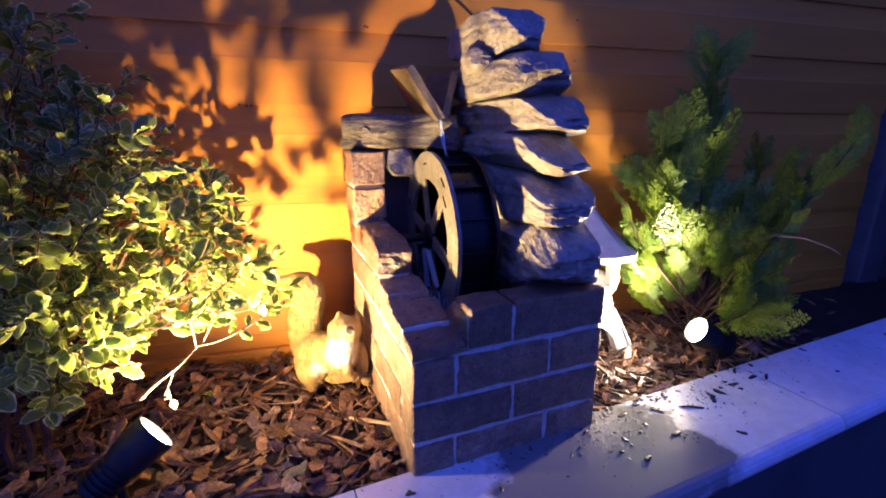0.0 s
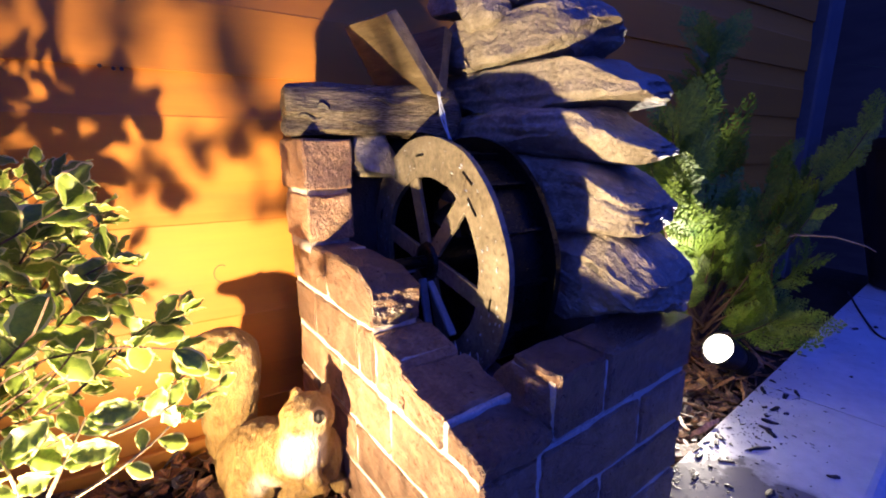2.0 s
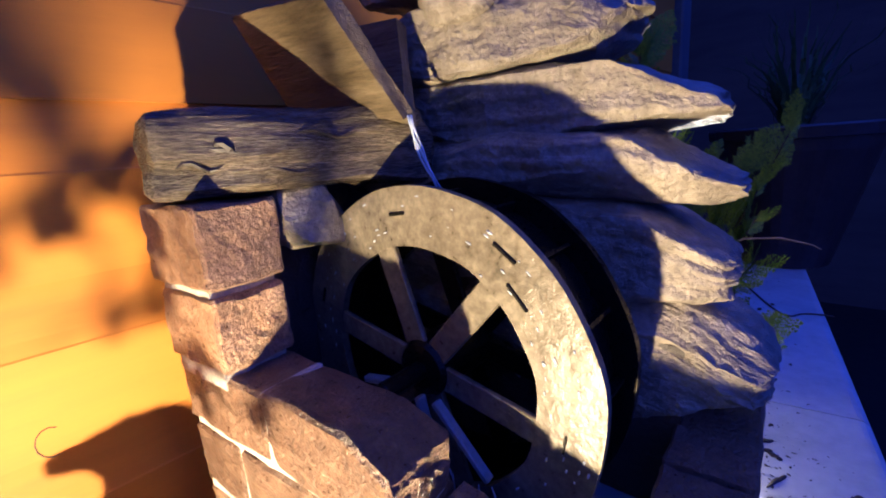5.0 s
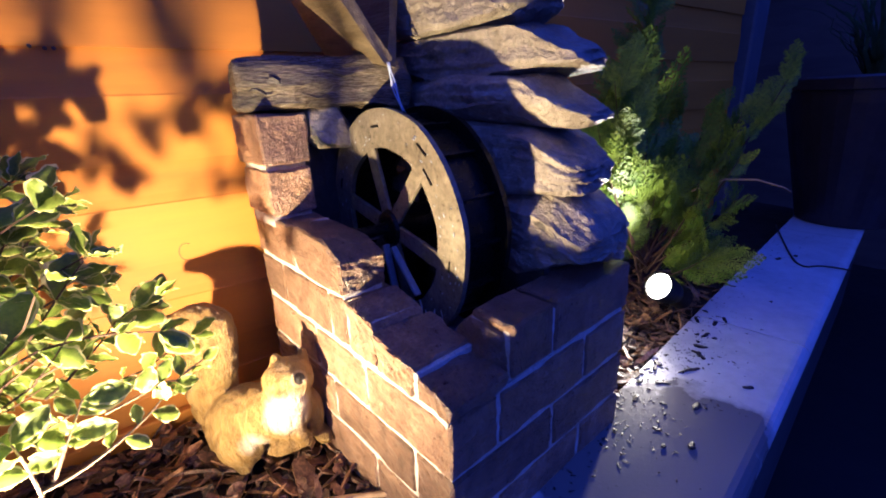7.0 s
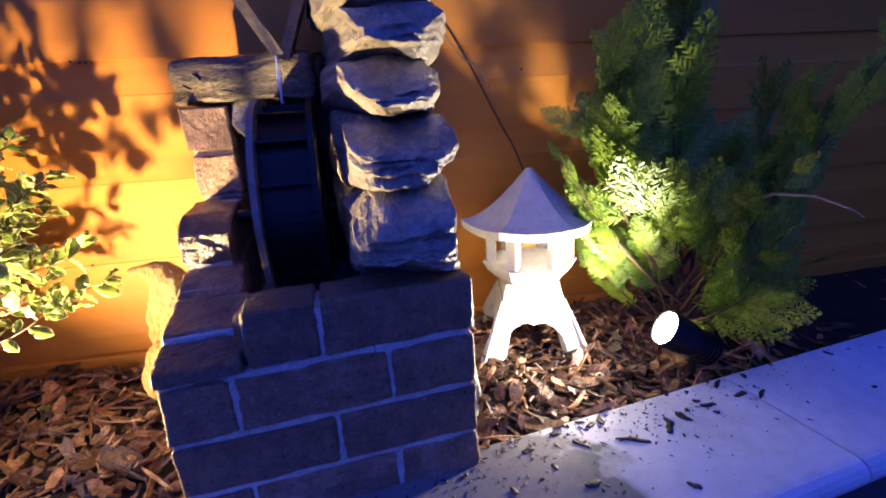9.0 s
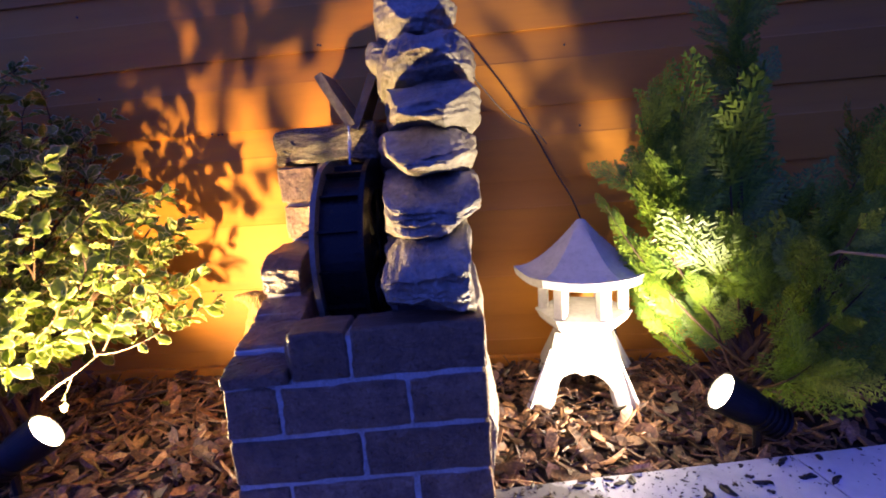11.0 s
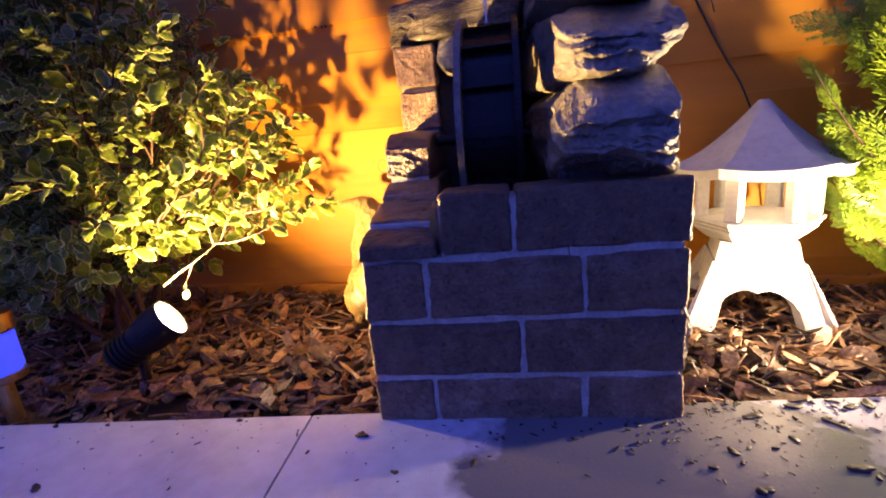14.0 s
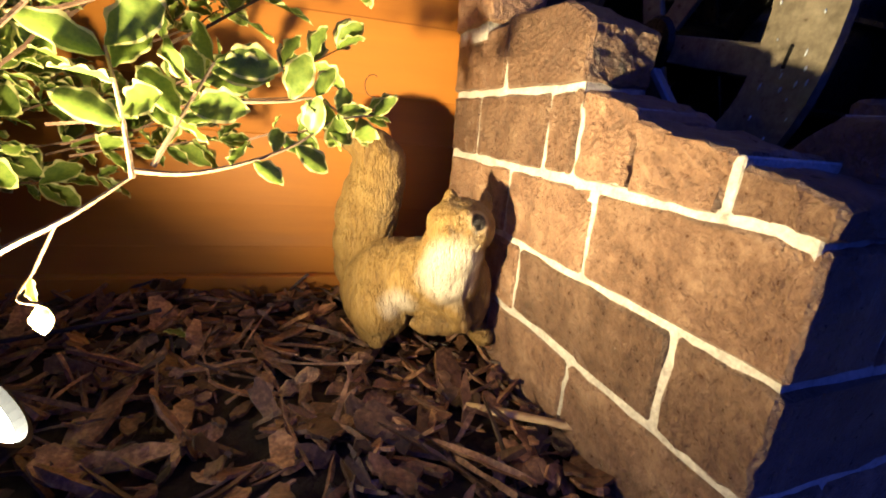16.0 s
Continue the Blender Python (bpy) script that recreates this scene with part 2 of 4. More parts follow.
def shaken(bm, amp, scale, seed, aniso=(1, 1, 1)):
    off = Vector((seed * 3.1, seed * 7.7, seed * 1.3))
    for v in bm.verts:
        p = Vector([v.co[i] * scale * aniso[i] for i in range(3)]) + off
        v.co += noise.noise_vector(p) * amp
    return bm


def hewn(seed, lo, hi, cuts=15, planes=34, power=4.5, amp=0.06, strata=0.05, taper=0.0, tip=0.0, slope=0.0):
    """A rough-hewn stone that fills the box lo..hi."""
    rng = random.Random(seed)
    bm = bmesh.new()
    bmesh.ops.create_cube(bm, size=2)
    bmesh.ops.subdivide_edges(bm, edges=bm.edges[:], cuts=cuts, use_grid_fill=True)
    cut = []
    for _ in range(planes):
        n = Vector((rng.gauss(0, 1), rng.gauss(0, 1), rng.gauss(0, 0.7))).normalized()
        cut.append((n, rng.uniform(0.74, 1.10) * (abs(n.x) ** 1.3 + abs(n.y) ** 1.3 + abs(n.z) ** 1.3) ** 0.75))
    half = [(hi[i] - lo[i]) / 2 for i in range(3)]
    mid = [(hi[i] + lo[i]) / 2 for i in range(3)]
    off = Vector((seed * 1.7, seed * 0.9, seed * 2.3))
    for v in bm.verts:
        p = v.co.copy()
        k = (abs(p.x) ** power + abs(p.y) ** power + abs(p.z) ** power) ** (1 / power)
        p = p / k
        for n, d in cut:
            over = p.dot(n) - d
            if over > 0:
                p -= n * over * 0.92
        s = strata * noise.noise(Vector((p.x * 0.5, p.y * 0.5, p.z * 5.0)) + off)
        p.x *= 1 + s
        p.y *= 1 + s
        q = Vector([p[i] * half[i] for i in range(3)])
        big = noise.noise_vector(q * 22 + off) * amp * 0.45 + noise.noise_vector(q * 60 + off) * amp * 0.22 + noise.noise_vector(q * 150 + off) * amp * 0.11 + noise.noise_vector(q * 340 + off) * amp * 0.055
        q += big * min(half) * 2.2
        if tip:
            q.z += tip * half[2] * max(0.0, -p.y) ** 2
        if slope:
            nose = max(0.0, (-p.y - 0.60) / 0.40)
            q.z -= slope * 2 * half[2] * nose ** 1.3 * max(0.0, (p.z + 1) / 2) ** 1.4
        if taper:
            q.x *= 1 - taper * max(0.0, -p.y)
        v.co = q + Vector(mid)
    return bm


# ---- setting ----
FENCE_Y = 0.955
fence = tagged(new("fence"), "orange-brown stained shiplap timber fence", "fence", kind="structure")


def board_mesh(length, pitch):
    """One shiplap board: flat face, scooped shoulder at its top, a lip over the board below."""
    bm = bmesh.new()
    prof = [(0.0, 0.0), (0.0, pitch * 0.60), (0.0010, pitch * 0.612), (0.0026, pitch * 0.70), (0.0042, pitch * 0.86), (0.0050, pitch + 0.002), (0.022, pitch + 0.002), (0.022, 0.0)]
    n = 60
    rings = []
    for i in range(n + 1):
        x = length * i / n
        rings.append([bm.verts.new((x, y + 0.0010 * noise.noise(Vector((x * 2.2, y * 9, z * 5))), z + 0.0012 * noise.noise(Vector((x * 1.7, z * 3, 4)))) ) for y, z in prof])
    for a, b in zip(rings, rings[1:]):
        for k in range(len(prof)):
            q = (k + 1) % len(prof)
            bm.faces.new((a[k], b[k], b[q], a[q]))
    bm.faces.new(rings[0])
    bm.faces.new(rings[-1][::-1])
    return mesh_of("board", bm, M_FENCE)


PITCH, LIP = 0.1405, 0.093
me_board = board_mesh(4.4, PITCH)
for i in range(-2, 13):
    ob = new("board", me_board)
    ob.parent = fence
    ob.location = (-2.75, FENCE_Y, LIP + PITCH * i)
bm = bmesh.new()
box(bm, (-2.75, FENCE_Y - 0.016, -0.12), (1.62, FENCE_Y - 0.001, 0.004), 0.002)
part("gravel_board", bm, M_FENCE, fence)
bm = bmesh.new()
box(bm, (1.60, FENCE_Y + 0.03, -0.4), (1.66, FENCE_Y + 0.09, 1.95), 0.003)
part("fence_post", bm, M_FENCE, fence)


me_nail = bmesh.new()
lathe(me_nail, [(0.0022, 0.0), (0.0022, 0.0015), (0.001, 0.002)], 10, Matrix.Rotation(math.radians(90), 4, "X"))
me_nail = mesh_of("nail", me_nail, M_CABLE)
for x, z in [(0.113, 0.665), (-0.376, 0.764), (-0.382, 0.848), (0.587, 0.705), (-0.132, 0.514), (-0.364, 0.604), (0.118, 0.664), (-0.119, 0.512), (-0.19, 0.179), (0.588, 0.621), (0.614, 0.471), (-0.111, 0.512)]:
    ob = new("nail", me_nail)
    ob.parent = fence
    ob.location = (x, FENCE_Y, z)
bm = bmesh.new()
tube(bm, [(-0.030 + 0.010 * math.cos(k * 0.5), FENCE_Y - 0.0004, 0.245 + 0.013 * math.sin(k * 0.5)) for k in range(2, 11)], [0.0005] * 9, 5)
part("knot_crack", bm, M_CABLE, fence)


def edge_y(x):
    return 0.503 + 0.145 * (x - 0.05)


SLAB_TURN = math.degrees(math.atan(0.14))
# soil bed with gentle humps
bm = bmesh.new()
bmesh.ops.create_grid(bm, x_segments=130, y_segments=40, size=0.5)
for v in bm.verts:
    x = -2.75 + (v.co.x + 0.5) * 4.75
    f = v.co.y + 0.5
    y0 = edge_y(x) - 0.03
    v.co = Vector((x, y0 + f * (0.96 - y0), 0))
    v.co.z = -0.022 + 0.010 * noise.noise(Vector((x * 6, v.co.y * 6, 0))) + 0.004 * noise.noise(Vector((x * 25, v.co.y * 25, 3)))
bed = part("ground_soil_bed", bm, M_SOIL, smooth=True)
tagged(bed, "dark soil bed under bark mulch beside the fence", "soil", kind="structure")

# coping slabs along the bed
coping = tagged(new("coping"), "pale grey bullnosed coping slabs with dirt", "coping", kind="structure")
coping.matrix_world = pose(0.019, edge_y(0.019), 0, 0, 0, SLAB_TURN)


def slab_mesh(length):
    bm = bmesh.new()
    w = 0.188
    prof = [(0.0, -0.035), (0.0, -0.001), (-0.001, 0.0), (-w + 0.018, 0.0)]
    prof += [(-w + 0.018 - 0.018 * math.sin(a), -0.0175 + 0.0175 * math.cos(a)) for a in [math.pi * k / 8 for k in range(1, 8)]]
    prof += [(-w + 0.018, -0.035)]
    rings = [[bm.verts.new((x, y, z)) for y, z in prof] for x in (0.0012, length * 0.5, length - 0.0012)]
    for a, b in zip(rings, rings[1:]):
        for k in range(len(prof)):
            q = (k + 1) % len(prof)
            bm.faces.new((a[k], a[q], b[q], b[k]))
    bm.faces.new(rings[0][::-1])
    bm.faces.new(rings[-1])
    return mesh_of("slab", bm, M_SLAB)


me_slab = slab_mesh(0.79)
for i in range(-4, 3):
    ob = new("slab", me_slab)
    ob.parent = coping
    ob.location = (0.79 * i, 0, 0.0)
bm = bmesh.new()
box(bm, (-3.2, -0.165, -0.50), (2.37, -0.004, -0.036))
part("retaining_wall", bm, M_WALLFACE, coping)
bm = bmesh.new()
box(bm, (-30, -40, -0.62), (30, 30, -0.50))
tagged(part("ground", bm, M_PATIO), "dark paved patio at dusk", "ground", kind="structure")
bm = bmesh.new()
box(bm, (0, -0.60, 0), (0.60, 0, 0.035), 0.004)
tagged(part("paving_slab", bm, M_SLAB, None, m=pose(1.33, 0.283, -0.5, 0, 0, -9.5)), "pale square paving slab lying on the dark patio", "paving slab")
# fence that closes the garden behind the pot; its shade is put into the dark colour
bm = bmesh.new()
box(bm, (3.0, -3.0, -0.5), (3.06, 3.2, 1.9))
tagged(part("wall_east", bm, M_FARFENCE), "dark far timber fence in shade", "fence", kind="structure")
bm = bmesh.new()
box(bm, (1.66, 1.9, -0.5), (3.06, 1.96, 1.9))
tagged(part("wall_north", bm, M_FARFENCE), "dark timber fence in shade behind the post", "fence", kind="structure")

# painted post beyond the fence end
bm = bmesh.new()
box(bm, (1.70, 0.94, -0.5), (1.80, 1.06, 1.9), 0.006)
tagged(part("gate_post", bm, M_POST), "pale painted square post beyond the fence", "post")

# ---- the water feature ----
feature = tagged(new("water_feature"), "cast brick and stone garden fountain with a water wheel", "fountain")
feature.matrix_world = pose(0.102, 0.5, 0, 0, 0, 5.8)

J = 0.0004
for lo, hi in (
    ((J, J, -0.02), (0.30, 0.398, 0.14)),
    ((J, 0.03, 0.139), (0.055, 0.398, 0.167)),
    ((J, 0.118, 0.166), (0.055, 0.398, 0.226)),
    ((J, 0.166, 0.225), (0.050, 0.398, 0.278)),
    ((J, 0.284, 0.277), (0.048, 0.398, 0.293)),
    ((J - 0.004, 0.325, 0.290), (0.049, 0.398, 0.417)),
    ((0.056, J, 0.139), (0.199, 0.055, 0.176)),
    ((0.08, J + 0.001, 0.175), (0.199, 0.052, 0.229)),
    ((0.20, J, 0.139), (0.30, 0.052, 0.229)),
):
    bm = bmesh.new()
    box(bm, lo, hi)
    bmesh.ops.subdivide_edges(bm, edges=bm.edges[:], cuts=5, use_grid_fill=True)
    shaken(bm, 0.0008, 90, 4)
    part("mortar_core", bm, M_MORTAR, feature, "pale mortar showing in the joints")
# inner walls, basin floor and back panel take a darker stone tone
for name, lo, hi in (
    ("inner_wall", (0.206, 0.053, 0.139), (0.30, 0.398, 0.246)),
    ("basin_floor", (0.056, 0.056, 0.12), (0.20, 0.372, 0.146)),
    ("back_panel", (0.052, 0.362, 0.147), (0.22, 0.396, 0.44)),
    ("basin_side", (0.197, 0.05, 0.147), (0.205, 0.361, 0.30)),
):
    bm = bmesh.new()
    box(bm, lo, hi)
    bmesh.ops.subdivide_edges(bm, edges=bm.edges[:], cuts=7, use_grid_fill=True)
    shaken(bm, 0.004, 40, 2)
    part(name, bm, M_DARKSTONE, feature, "darker cast stone of the inner faces")


def brick(lo, hi, seed, amp=0.0022, fall=0.0, worn=0.0):
    """A cast brick with softened, chipped edges; its top may fall towards the front and wear round."""
    bm = bmesh.new()
    box(bm, lo, hi, 0.0024, 1)
    bmesh.ops.subdivide_edges(bm, edges=[e for e in bm.edges if e.calc_length() > 0.02], cuts=6, use_grid_fill=True)
    for v in bm.verts:
        c = v.co.copy()
        up = max(0.0, (c.z - lo[2]) / (hi[2] - lo[2]))
        if fall or worn:
            near = (hi[1] - c.y) / (hi[1] - lo[1])
            v.co.z -= up * (fall * near + worn * max(0.0, near - 0.62) ** 2 * 6)
            v.co.z -= up * up * worn * 0.5 * max(0.0, (c.x - lo[0]) / (hi[0] - lo[0]) - 0.4)
        v.co += noise.noise_vector(c * 260 + Vector((seed, seed * 2, 0))) * amp * 0.5 + noise.noise_vector(c * 110 + Vector((seed, seed, 5))) * amp * 0.6 + noise.noise_vector(c * 30 + Vector((seed, 0, seed))) * amp
    return part("brick", bm, M_BRICK, feature)


ZC = [(-0.020, 0.0455), (0.0505, 0.1085), (0.1135, 0.1725), (0.1785, 0.2370)]
front = [
    [0.062, 0.213, 0.306],
    [0.0, 0.153, 0.306],
    [0.062, 0.213, 0.306],
    [0.078, 0.150, 0.306],
]
g = 0.0023
sd = 11
for (z0, z1), xs in zip(ZC, front):
    for xa, xb in zip(xs, xs[1:]):
        sd += 1
        x0 = xa + g if xa > 0 else -0.002
        brick((x0, -0.002, z0), (xb - g if xb < 0.3 else xb, 0.053, z1), sd)
side = [
    [0.0, 0.134, 0.262, 0.402],
    [0.056, 0.219, 0.330, 0.402],
    [0.0, 0.135, 0.252, 0.402],
    [0.163, 0.203, 0.330, 0.402],
]
for (z0, z1), ys in zip(ZC, side):
    for ya, yb in zip(ys, ys[1:]):
        sd += 1
        y0 = ya + g if ya > 0 else -0.002
        brick((-0.002, y0, z0), (0.0597, yb - g, z1), sd)
# corner block, the broken step blocks and the pillar
brick((-0.003, -0.003, 0.1765), (0.074, 0.0425, 0.2010), 71, 0.003, 0.008, 0.004)
brick((-0.003, 0.0465, 0.1765), (0.074, 0.1100, 0.2190), 76, 0.0032, 0.012)
brick((-0.002, 0.1115, 0.1785), (0.0640, 0.1615, 0.2380), 77, 0.0030, 0.012, 0.004)
bm = bmesh.new()
box(bm, (-0.0008, 0.0410, 0.168), (0.072, 0.0475, 0.2045), 0.001)
part("mortar_joint", bm, M_MORTAR, feature)
bm = bmesh.new()
box(bm, (-0.0008, 0.002, 0.164), (0.060, 0.160, 0.1790), 0.001)
part("mortar_joint", bm, M_MORTAR, feature)
brick((-0.004, 0.162, 0.2420), (0.0535, 0.2785, 0.3030), 72, 0.0024, 0.006, 0.018)
bm = bmesh.new()
box(bm, (-0.0012, 0.2775, 0.2400), (0.0500, 0.2840, 0.3000), 0.001)
part("mortar_joint", bm, M_MORTAR, feature)
brick((-0.003, 0.283, 0.2430), (0.054, 0.402, 0.2985), 73)
brick((-0.007, 0.316, 0.3045), (0.053, 0.402, 0.3630), 74)
brick((-0.009, 0.312, 0.3695), (0.054, 0.402, 0.4300), 75)
# rough lumps: the broken edge by the wheel and the right flank
part("stone", hewn(81, (0.068, 0.004, 0.170), (0.118, 0.075, 0.228), 9, 20, 5), M_BRICK, feature)
part("stone", hewn(83, (0.262, 0.010, -0.02), (0.324, 0.402, 0.140), 16, 30, 7, 0.10), M_STONE, feature)
part("stone", hewn(84, (0.262, 0.014, 0.120), (0.322, 0.400, 0.262), 16, 30, 7, 0.10), M_STONE, feature)

# stacked stones of the tower
stones = [
    (21, (0.188, -0.004, 0.232), (0.304, 0.392, 0.342), 0.12, 0.0, 12, 0.42, 10),
    (22, (0.188, 0.024, 0.330), (0.326, 0.394, 0.412), 0.20, 0.10, 9, 0.46, 18),
    (23, (0.186, 0.022, 0.404), (0.330, 0.395, 0.466), 0.18, 0.20, 6, 0.40, 36),
    (24, (0.190, 0.034, 0.458), (0.338, 0.392, 0.522), 0.18, 0.20, 6, 0.32, 36),
    (25, (0.180, 0.082, 0.512), (0.336, 0.385, 0.588), 0.20, 0.15, 6, 0.40, 36),
    (26, (0.180, 0.150, 0.586), (0.318, 0.345, 0.662), 0.15, 0.05, 6, 0.30, 36),
]
for seed, lo, hi, tp, tip, pw, sl, cut in stones:
    part("stone", hewn(seed, lo, hi, 44, cut, pw, 0.12, 0.035, tp, -tip, sl), M_STONE, feature)
part("stone", hewn(27, (0.176, 0.195, 0.556), (0.214, 0.265, 0.598), 10, 26, 3.5, 0.08), M_STONE, feature)

# timber lintel across pillar and stones
bm = bmesh.new()
box(bm, (0, 0, 0), (0.218, 0.070, 0.060), 0.013, 3)
bmesh.ops.subdivide_edges(bm, edges=bm.edges[:], cuts=9, use_grid_fill=True)
shaken(bm, 0.009, 22, 5, (0.7, 1.5, 1.5))
shaken(bm, 0.0016, 90, 6, (0.25, 1.5, 1.5))
beam = part("timber_beam", bm, M_LOG, feature, "weathered grey-brown timber beam", m=pose(-0.024, 0.340, 0.4335, 0, 0, -24))

for x0, x1, z0, w in ((0.036, 0.082, 0.030, 0.0028), (0.044, 0.066, 0.034, 0.0040), (0.020, 0.050, 0.022, 0.0016), (0.100, 0.150, 0.041, 0.0013), (0.060, 0.120, 0.016, 0.0012)):
    bm = bmesh.new()
    tube(bm, [(x0 + (x1 - x0) * k / 6, -0.0015 + 0.0012 * math.sin(k * 2.0), z0 + 0.0035 * math.sin(k * 1.1)) for k in range(7)], [w * 0.2, w, w * 0.8, w, w * 0.7, w * 0.5, w * 0.15], 6)
    part("crack", bm, M_CABLE, beam)

# V channel that feeds the wheel
bm = bmesh.new()


def plank(a, b, c, d, thick):
    """A board through four corners, thickened along its normal."""
    n = (Vector(b) - Vector(a)).cross(Vector(d) - Vector(a)).normalized() * thick
    v = [bm.verts.new(Vector(p)) for p in (a, b, c, d)] + [bm.verts.new(Vector(p) + n) for p in (a, b, c, d)]
    for f in ((3, 2, 1, 0), (4, 5, 6, 7), (0, 1, 5, 4), (1, 2, 6, 5), (2, 3, 7, 6), (3, 0, 4, 7)):
        bm.faces.new([v[i] for i in f])


plank((0.133, 0.246, 0.481), (0.084, 0.270, 0.567), (0.084, 0.385, 0.577), (0.133, 0.385, 0.497), -0.014)
plank((0.137, 0.246, 0.482), (0.137, 0.385, 0.497), (0.170, 0.390, 0.577), (0.170, 0.276, 0.568), 0.013)
bmesh.ops.recalc_face_normals(bm, faces=bm.faces[:])
bmesh.ops.subdivide_edges(bm, edges=bm.edges[:], cuts=4, use_grid_fill=True)
shaken(bm, 0.0016, 60, 8, (1.4, 0.4, 1.4))
part("water_channel", bm, M_CHUTE, feature, "V-shaped weathered timber channel")

# wheel
WC = Vector((0.103, 0.222, 0.285))
wheel = new("water_wheel")
wheel.parent = feature
wheel.matrix_local = pose(*WC, 0, 0, -2.6)
wheel["label"] = "spoked water wheel, wet pale rim and black drum"
RW, RI, TW = 0.147, 0.101, 0.070


def ring(x0, x1, ra, rb, n=72, wob=0.0):
    bm = bmesh.new()
    prof = [(x0, ra), (x0, rb), (x1, rb), (x1, ra)]
    rings = []
    for k in range(n):
        a = 2 * math.pi * k / n
        w = wob * noise.noise(Vector((math.cos(a) * 3, math.sin(a) * 3, 1)))
        rings.append([bm.verts.new((x, math.cos(a) * (r + w), math.sin(a) * (r + w))) for x, r in prof])
    for k in range(n):
        a, b = rings[k], rings[(k + 1) % n]
        for i in range(4):
            j = (i + 1) % 4
            bm.faces.new((a[i], b[i], b[j], a[j]))
    bmesh.ops.recalc_face_normals(bm, faces=bm.faces[:])
    return bm


part("rim", ring(0.0, 0.007, RI, RW, wob=0.002), M_RIM, wheel, "wet pale timber rim")
drops, rdrop = bmesh.new(), random.Random(31)
for k in range(110):
    a, r = rdrop.uniform(0, 2 * math.pi), rdrop.uniform(RI + 0.004, RW - 0.004)
    size = rdrop.uniform(0.0005, 0.0011)
    stretch = Matrix.Diagonal((0.6, 1.0, rdrop.uniform(1.5, 4.0), 1))
    bmesh.ops.create_icosphere(drops, subdivisions=1, radius=size, matrix=Matrix.Rotation(a, 4, "X") @ Matrix.Translation((-0.0003, r, 0)) @ stretch)
part("water_drops", drops, M_WATER, wheel, "beads of water on the wet rim", smooth=True)["kind"] = "stuff"
for a, r, l, w in ((84, 0.126, 0.016, 0.0012), (128, 0.131, 0.020, 0.0013), (140, 0.116, 0.022, 0.0012), (190, 0.122, 0.014, 0.0010), (20, 0.128, 0.015, 0.0011), (262, 0.124, 0.018, 0.0012), (318, 0.119, 0.014, 0.0010)):
    bm = bmesh.new()
    box(bm, (-0.0016, -w, -l / 2), (0.001, w, l / 2), 0.0005)
    part("groove", bm, M_WHEELDARK, wheel, "dark carved mark in the rim", m=Matrix.Rotation(math.radians(a), 4, "X") @ Matrix.Translation((0, r, 0)))
# back rim, drum, paddles and back spokes near black, front ones pale
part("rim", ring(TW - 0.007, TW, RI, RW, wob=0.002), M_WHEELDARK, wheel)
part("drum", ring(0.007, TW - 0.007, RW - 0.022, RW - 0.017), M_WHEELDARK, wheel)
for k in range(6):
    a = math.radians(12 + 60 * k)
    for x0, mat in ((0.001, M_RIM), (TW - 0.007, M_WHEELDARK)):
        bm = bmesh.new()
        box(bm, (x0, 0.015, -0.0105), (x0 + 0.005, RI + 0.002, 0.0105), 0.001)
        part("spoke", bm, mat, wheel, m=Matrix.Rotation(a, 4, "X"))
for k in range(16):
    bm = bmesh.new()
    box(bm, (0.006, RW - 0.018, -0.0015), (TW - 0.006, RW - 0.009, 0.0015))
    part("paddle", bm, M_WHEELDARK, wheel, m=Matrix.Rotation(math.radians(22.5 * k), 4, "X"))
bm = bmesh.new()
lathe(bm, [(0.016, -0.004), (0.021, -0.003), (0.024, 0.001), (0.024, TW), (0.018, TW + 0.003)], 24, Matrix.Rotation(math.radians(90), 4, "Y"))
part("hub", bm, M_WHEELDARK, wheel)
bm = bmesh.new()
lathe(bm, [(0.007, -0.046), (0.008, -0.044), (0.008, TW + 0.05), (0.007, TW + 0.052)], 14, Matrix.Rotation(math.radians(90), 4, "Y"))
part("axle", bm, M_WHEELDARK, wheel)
for (ya, za), (yb, zb), w in (((0.222, 0.264), (0.207, 0.198), 0.0048), ((0.206, 0.264), (0.160, 0.212), 0.0042), ((0.242, 0.270), (0.282, 0.264), 0.0042)):
    bm = bmesh.new()
    run = Vector((0, yb - ya, zb - za))
    box(bm, (-0.003, -w, 0), (0.003, w, run.length), 0.0012)
    part("bracket", bm, M_BRACKET, feature, "pale grey wheel support", m=Matrix.Translation((0.096, ya, za)) @ run.to_track_quat("Z", "X").to_matrix().to_4x4())
part("stone", hewn(85, (0.058, 0.300, 0.380), (0.118, 0.372, 0.437), 14, 30, 7, 0.10), M_STONE, feature)
# falling water
for k in range(3):
    bm = bmesh.new()
    o = Vector((0.134 + 0.0012 * k, 0.242 - 0.0012 * k, 0))
    pts = [(o.x + 0.0012 * math.sin(j * 1.3 + 2 * k), o.y - 0.0022 * j ** 1.5 * 0.6, 0.484 - 0.0085 * j) for j in range(8)]
    tube(bm, pts, [0.0010, 0.0013, 0.0009, 0.0012, 0.0008, 0.0010, 0.0007, 0.0006], 6)
    part("water_stream", bm, M_WATER, feature, "thin clear stream of falling water", smooth=True)
for k in range(7):
    bm = bmesh.new()
    y0, z0 = 0.120 + 0.013 * k, 0.206 - 0.004 * (k % 3)
    tube(bm, [(0.097 + 0.002 * math.sin(k * 2.1 + j), y0 - 0.0012 * j, z0 - 0.008 * j) for j in range(6)], [0.0006, 0.0012, 0.0008, 0.0013, 0.0007, 0.0010], 6)
    part("water_drip", bm, M_WATER, feature, "thin run of water dripping off the wheel", smooth=True)
bm = bmesh.new()
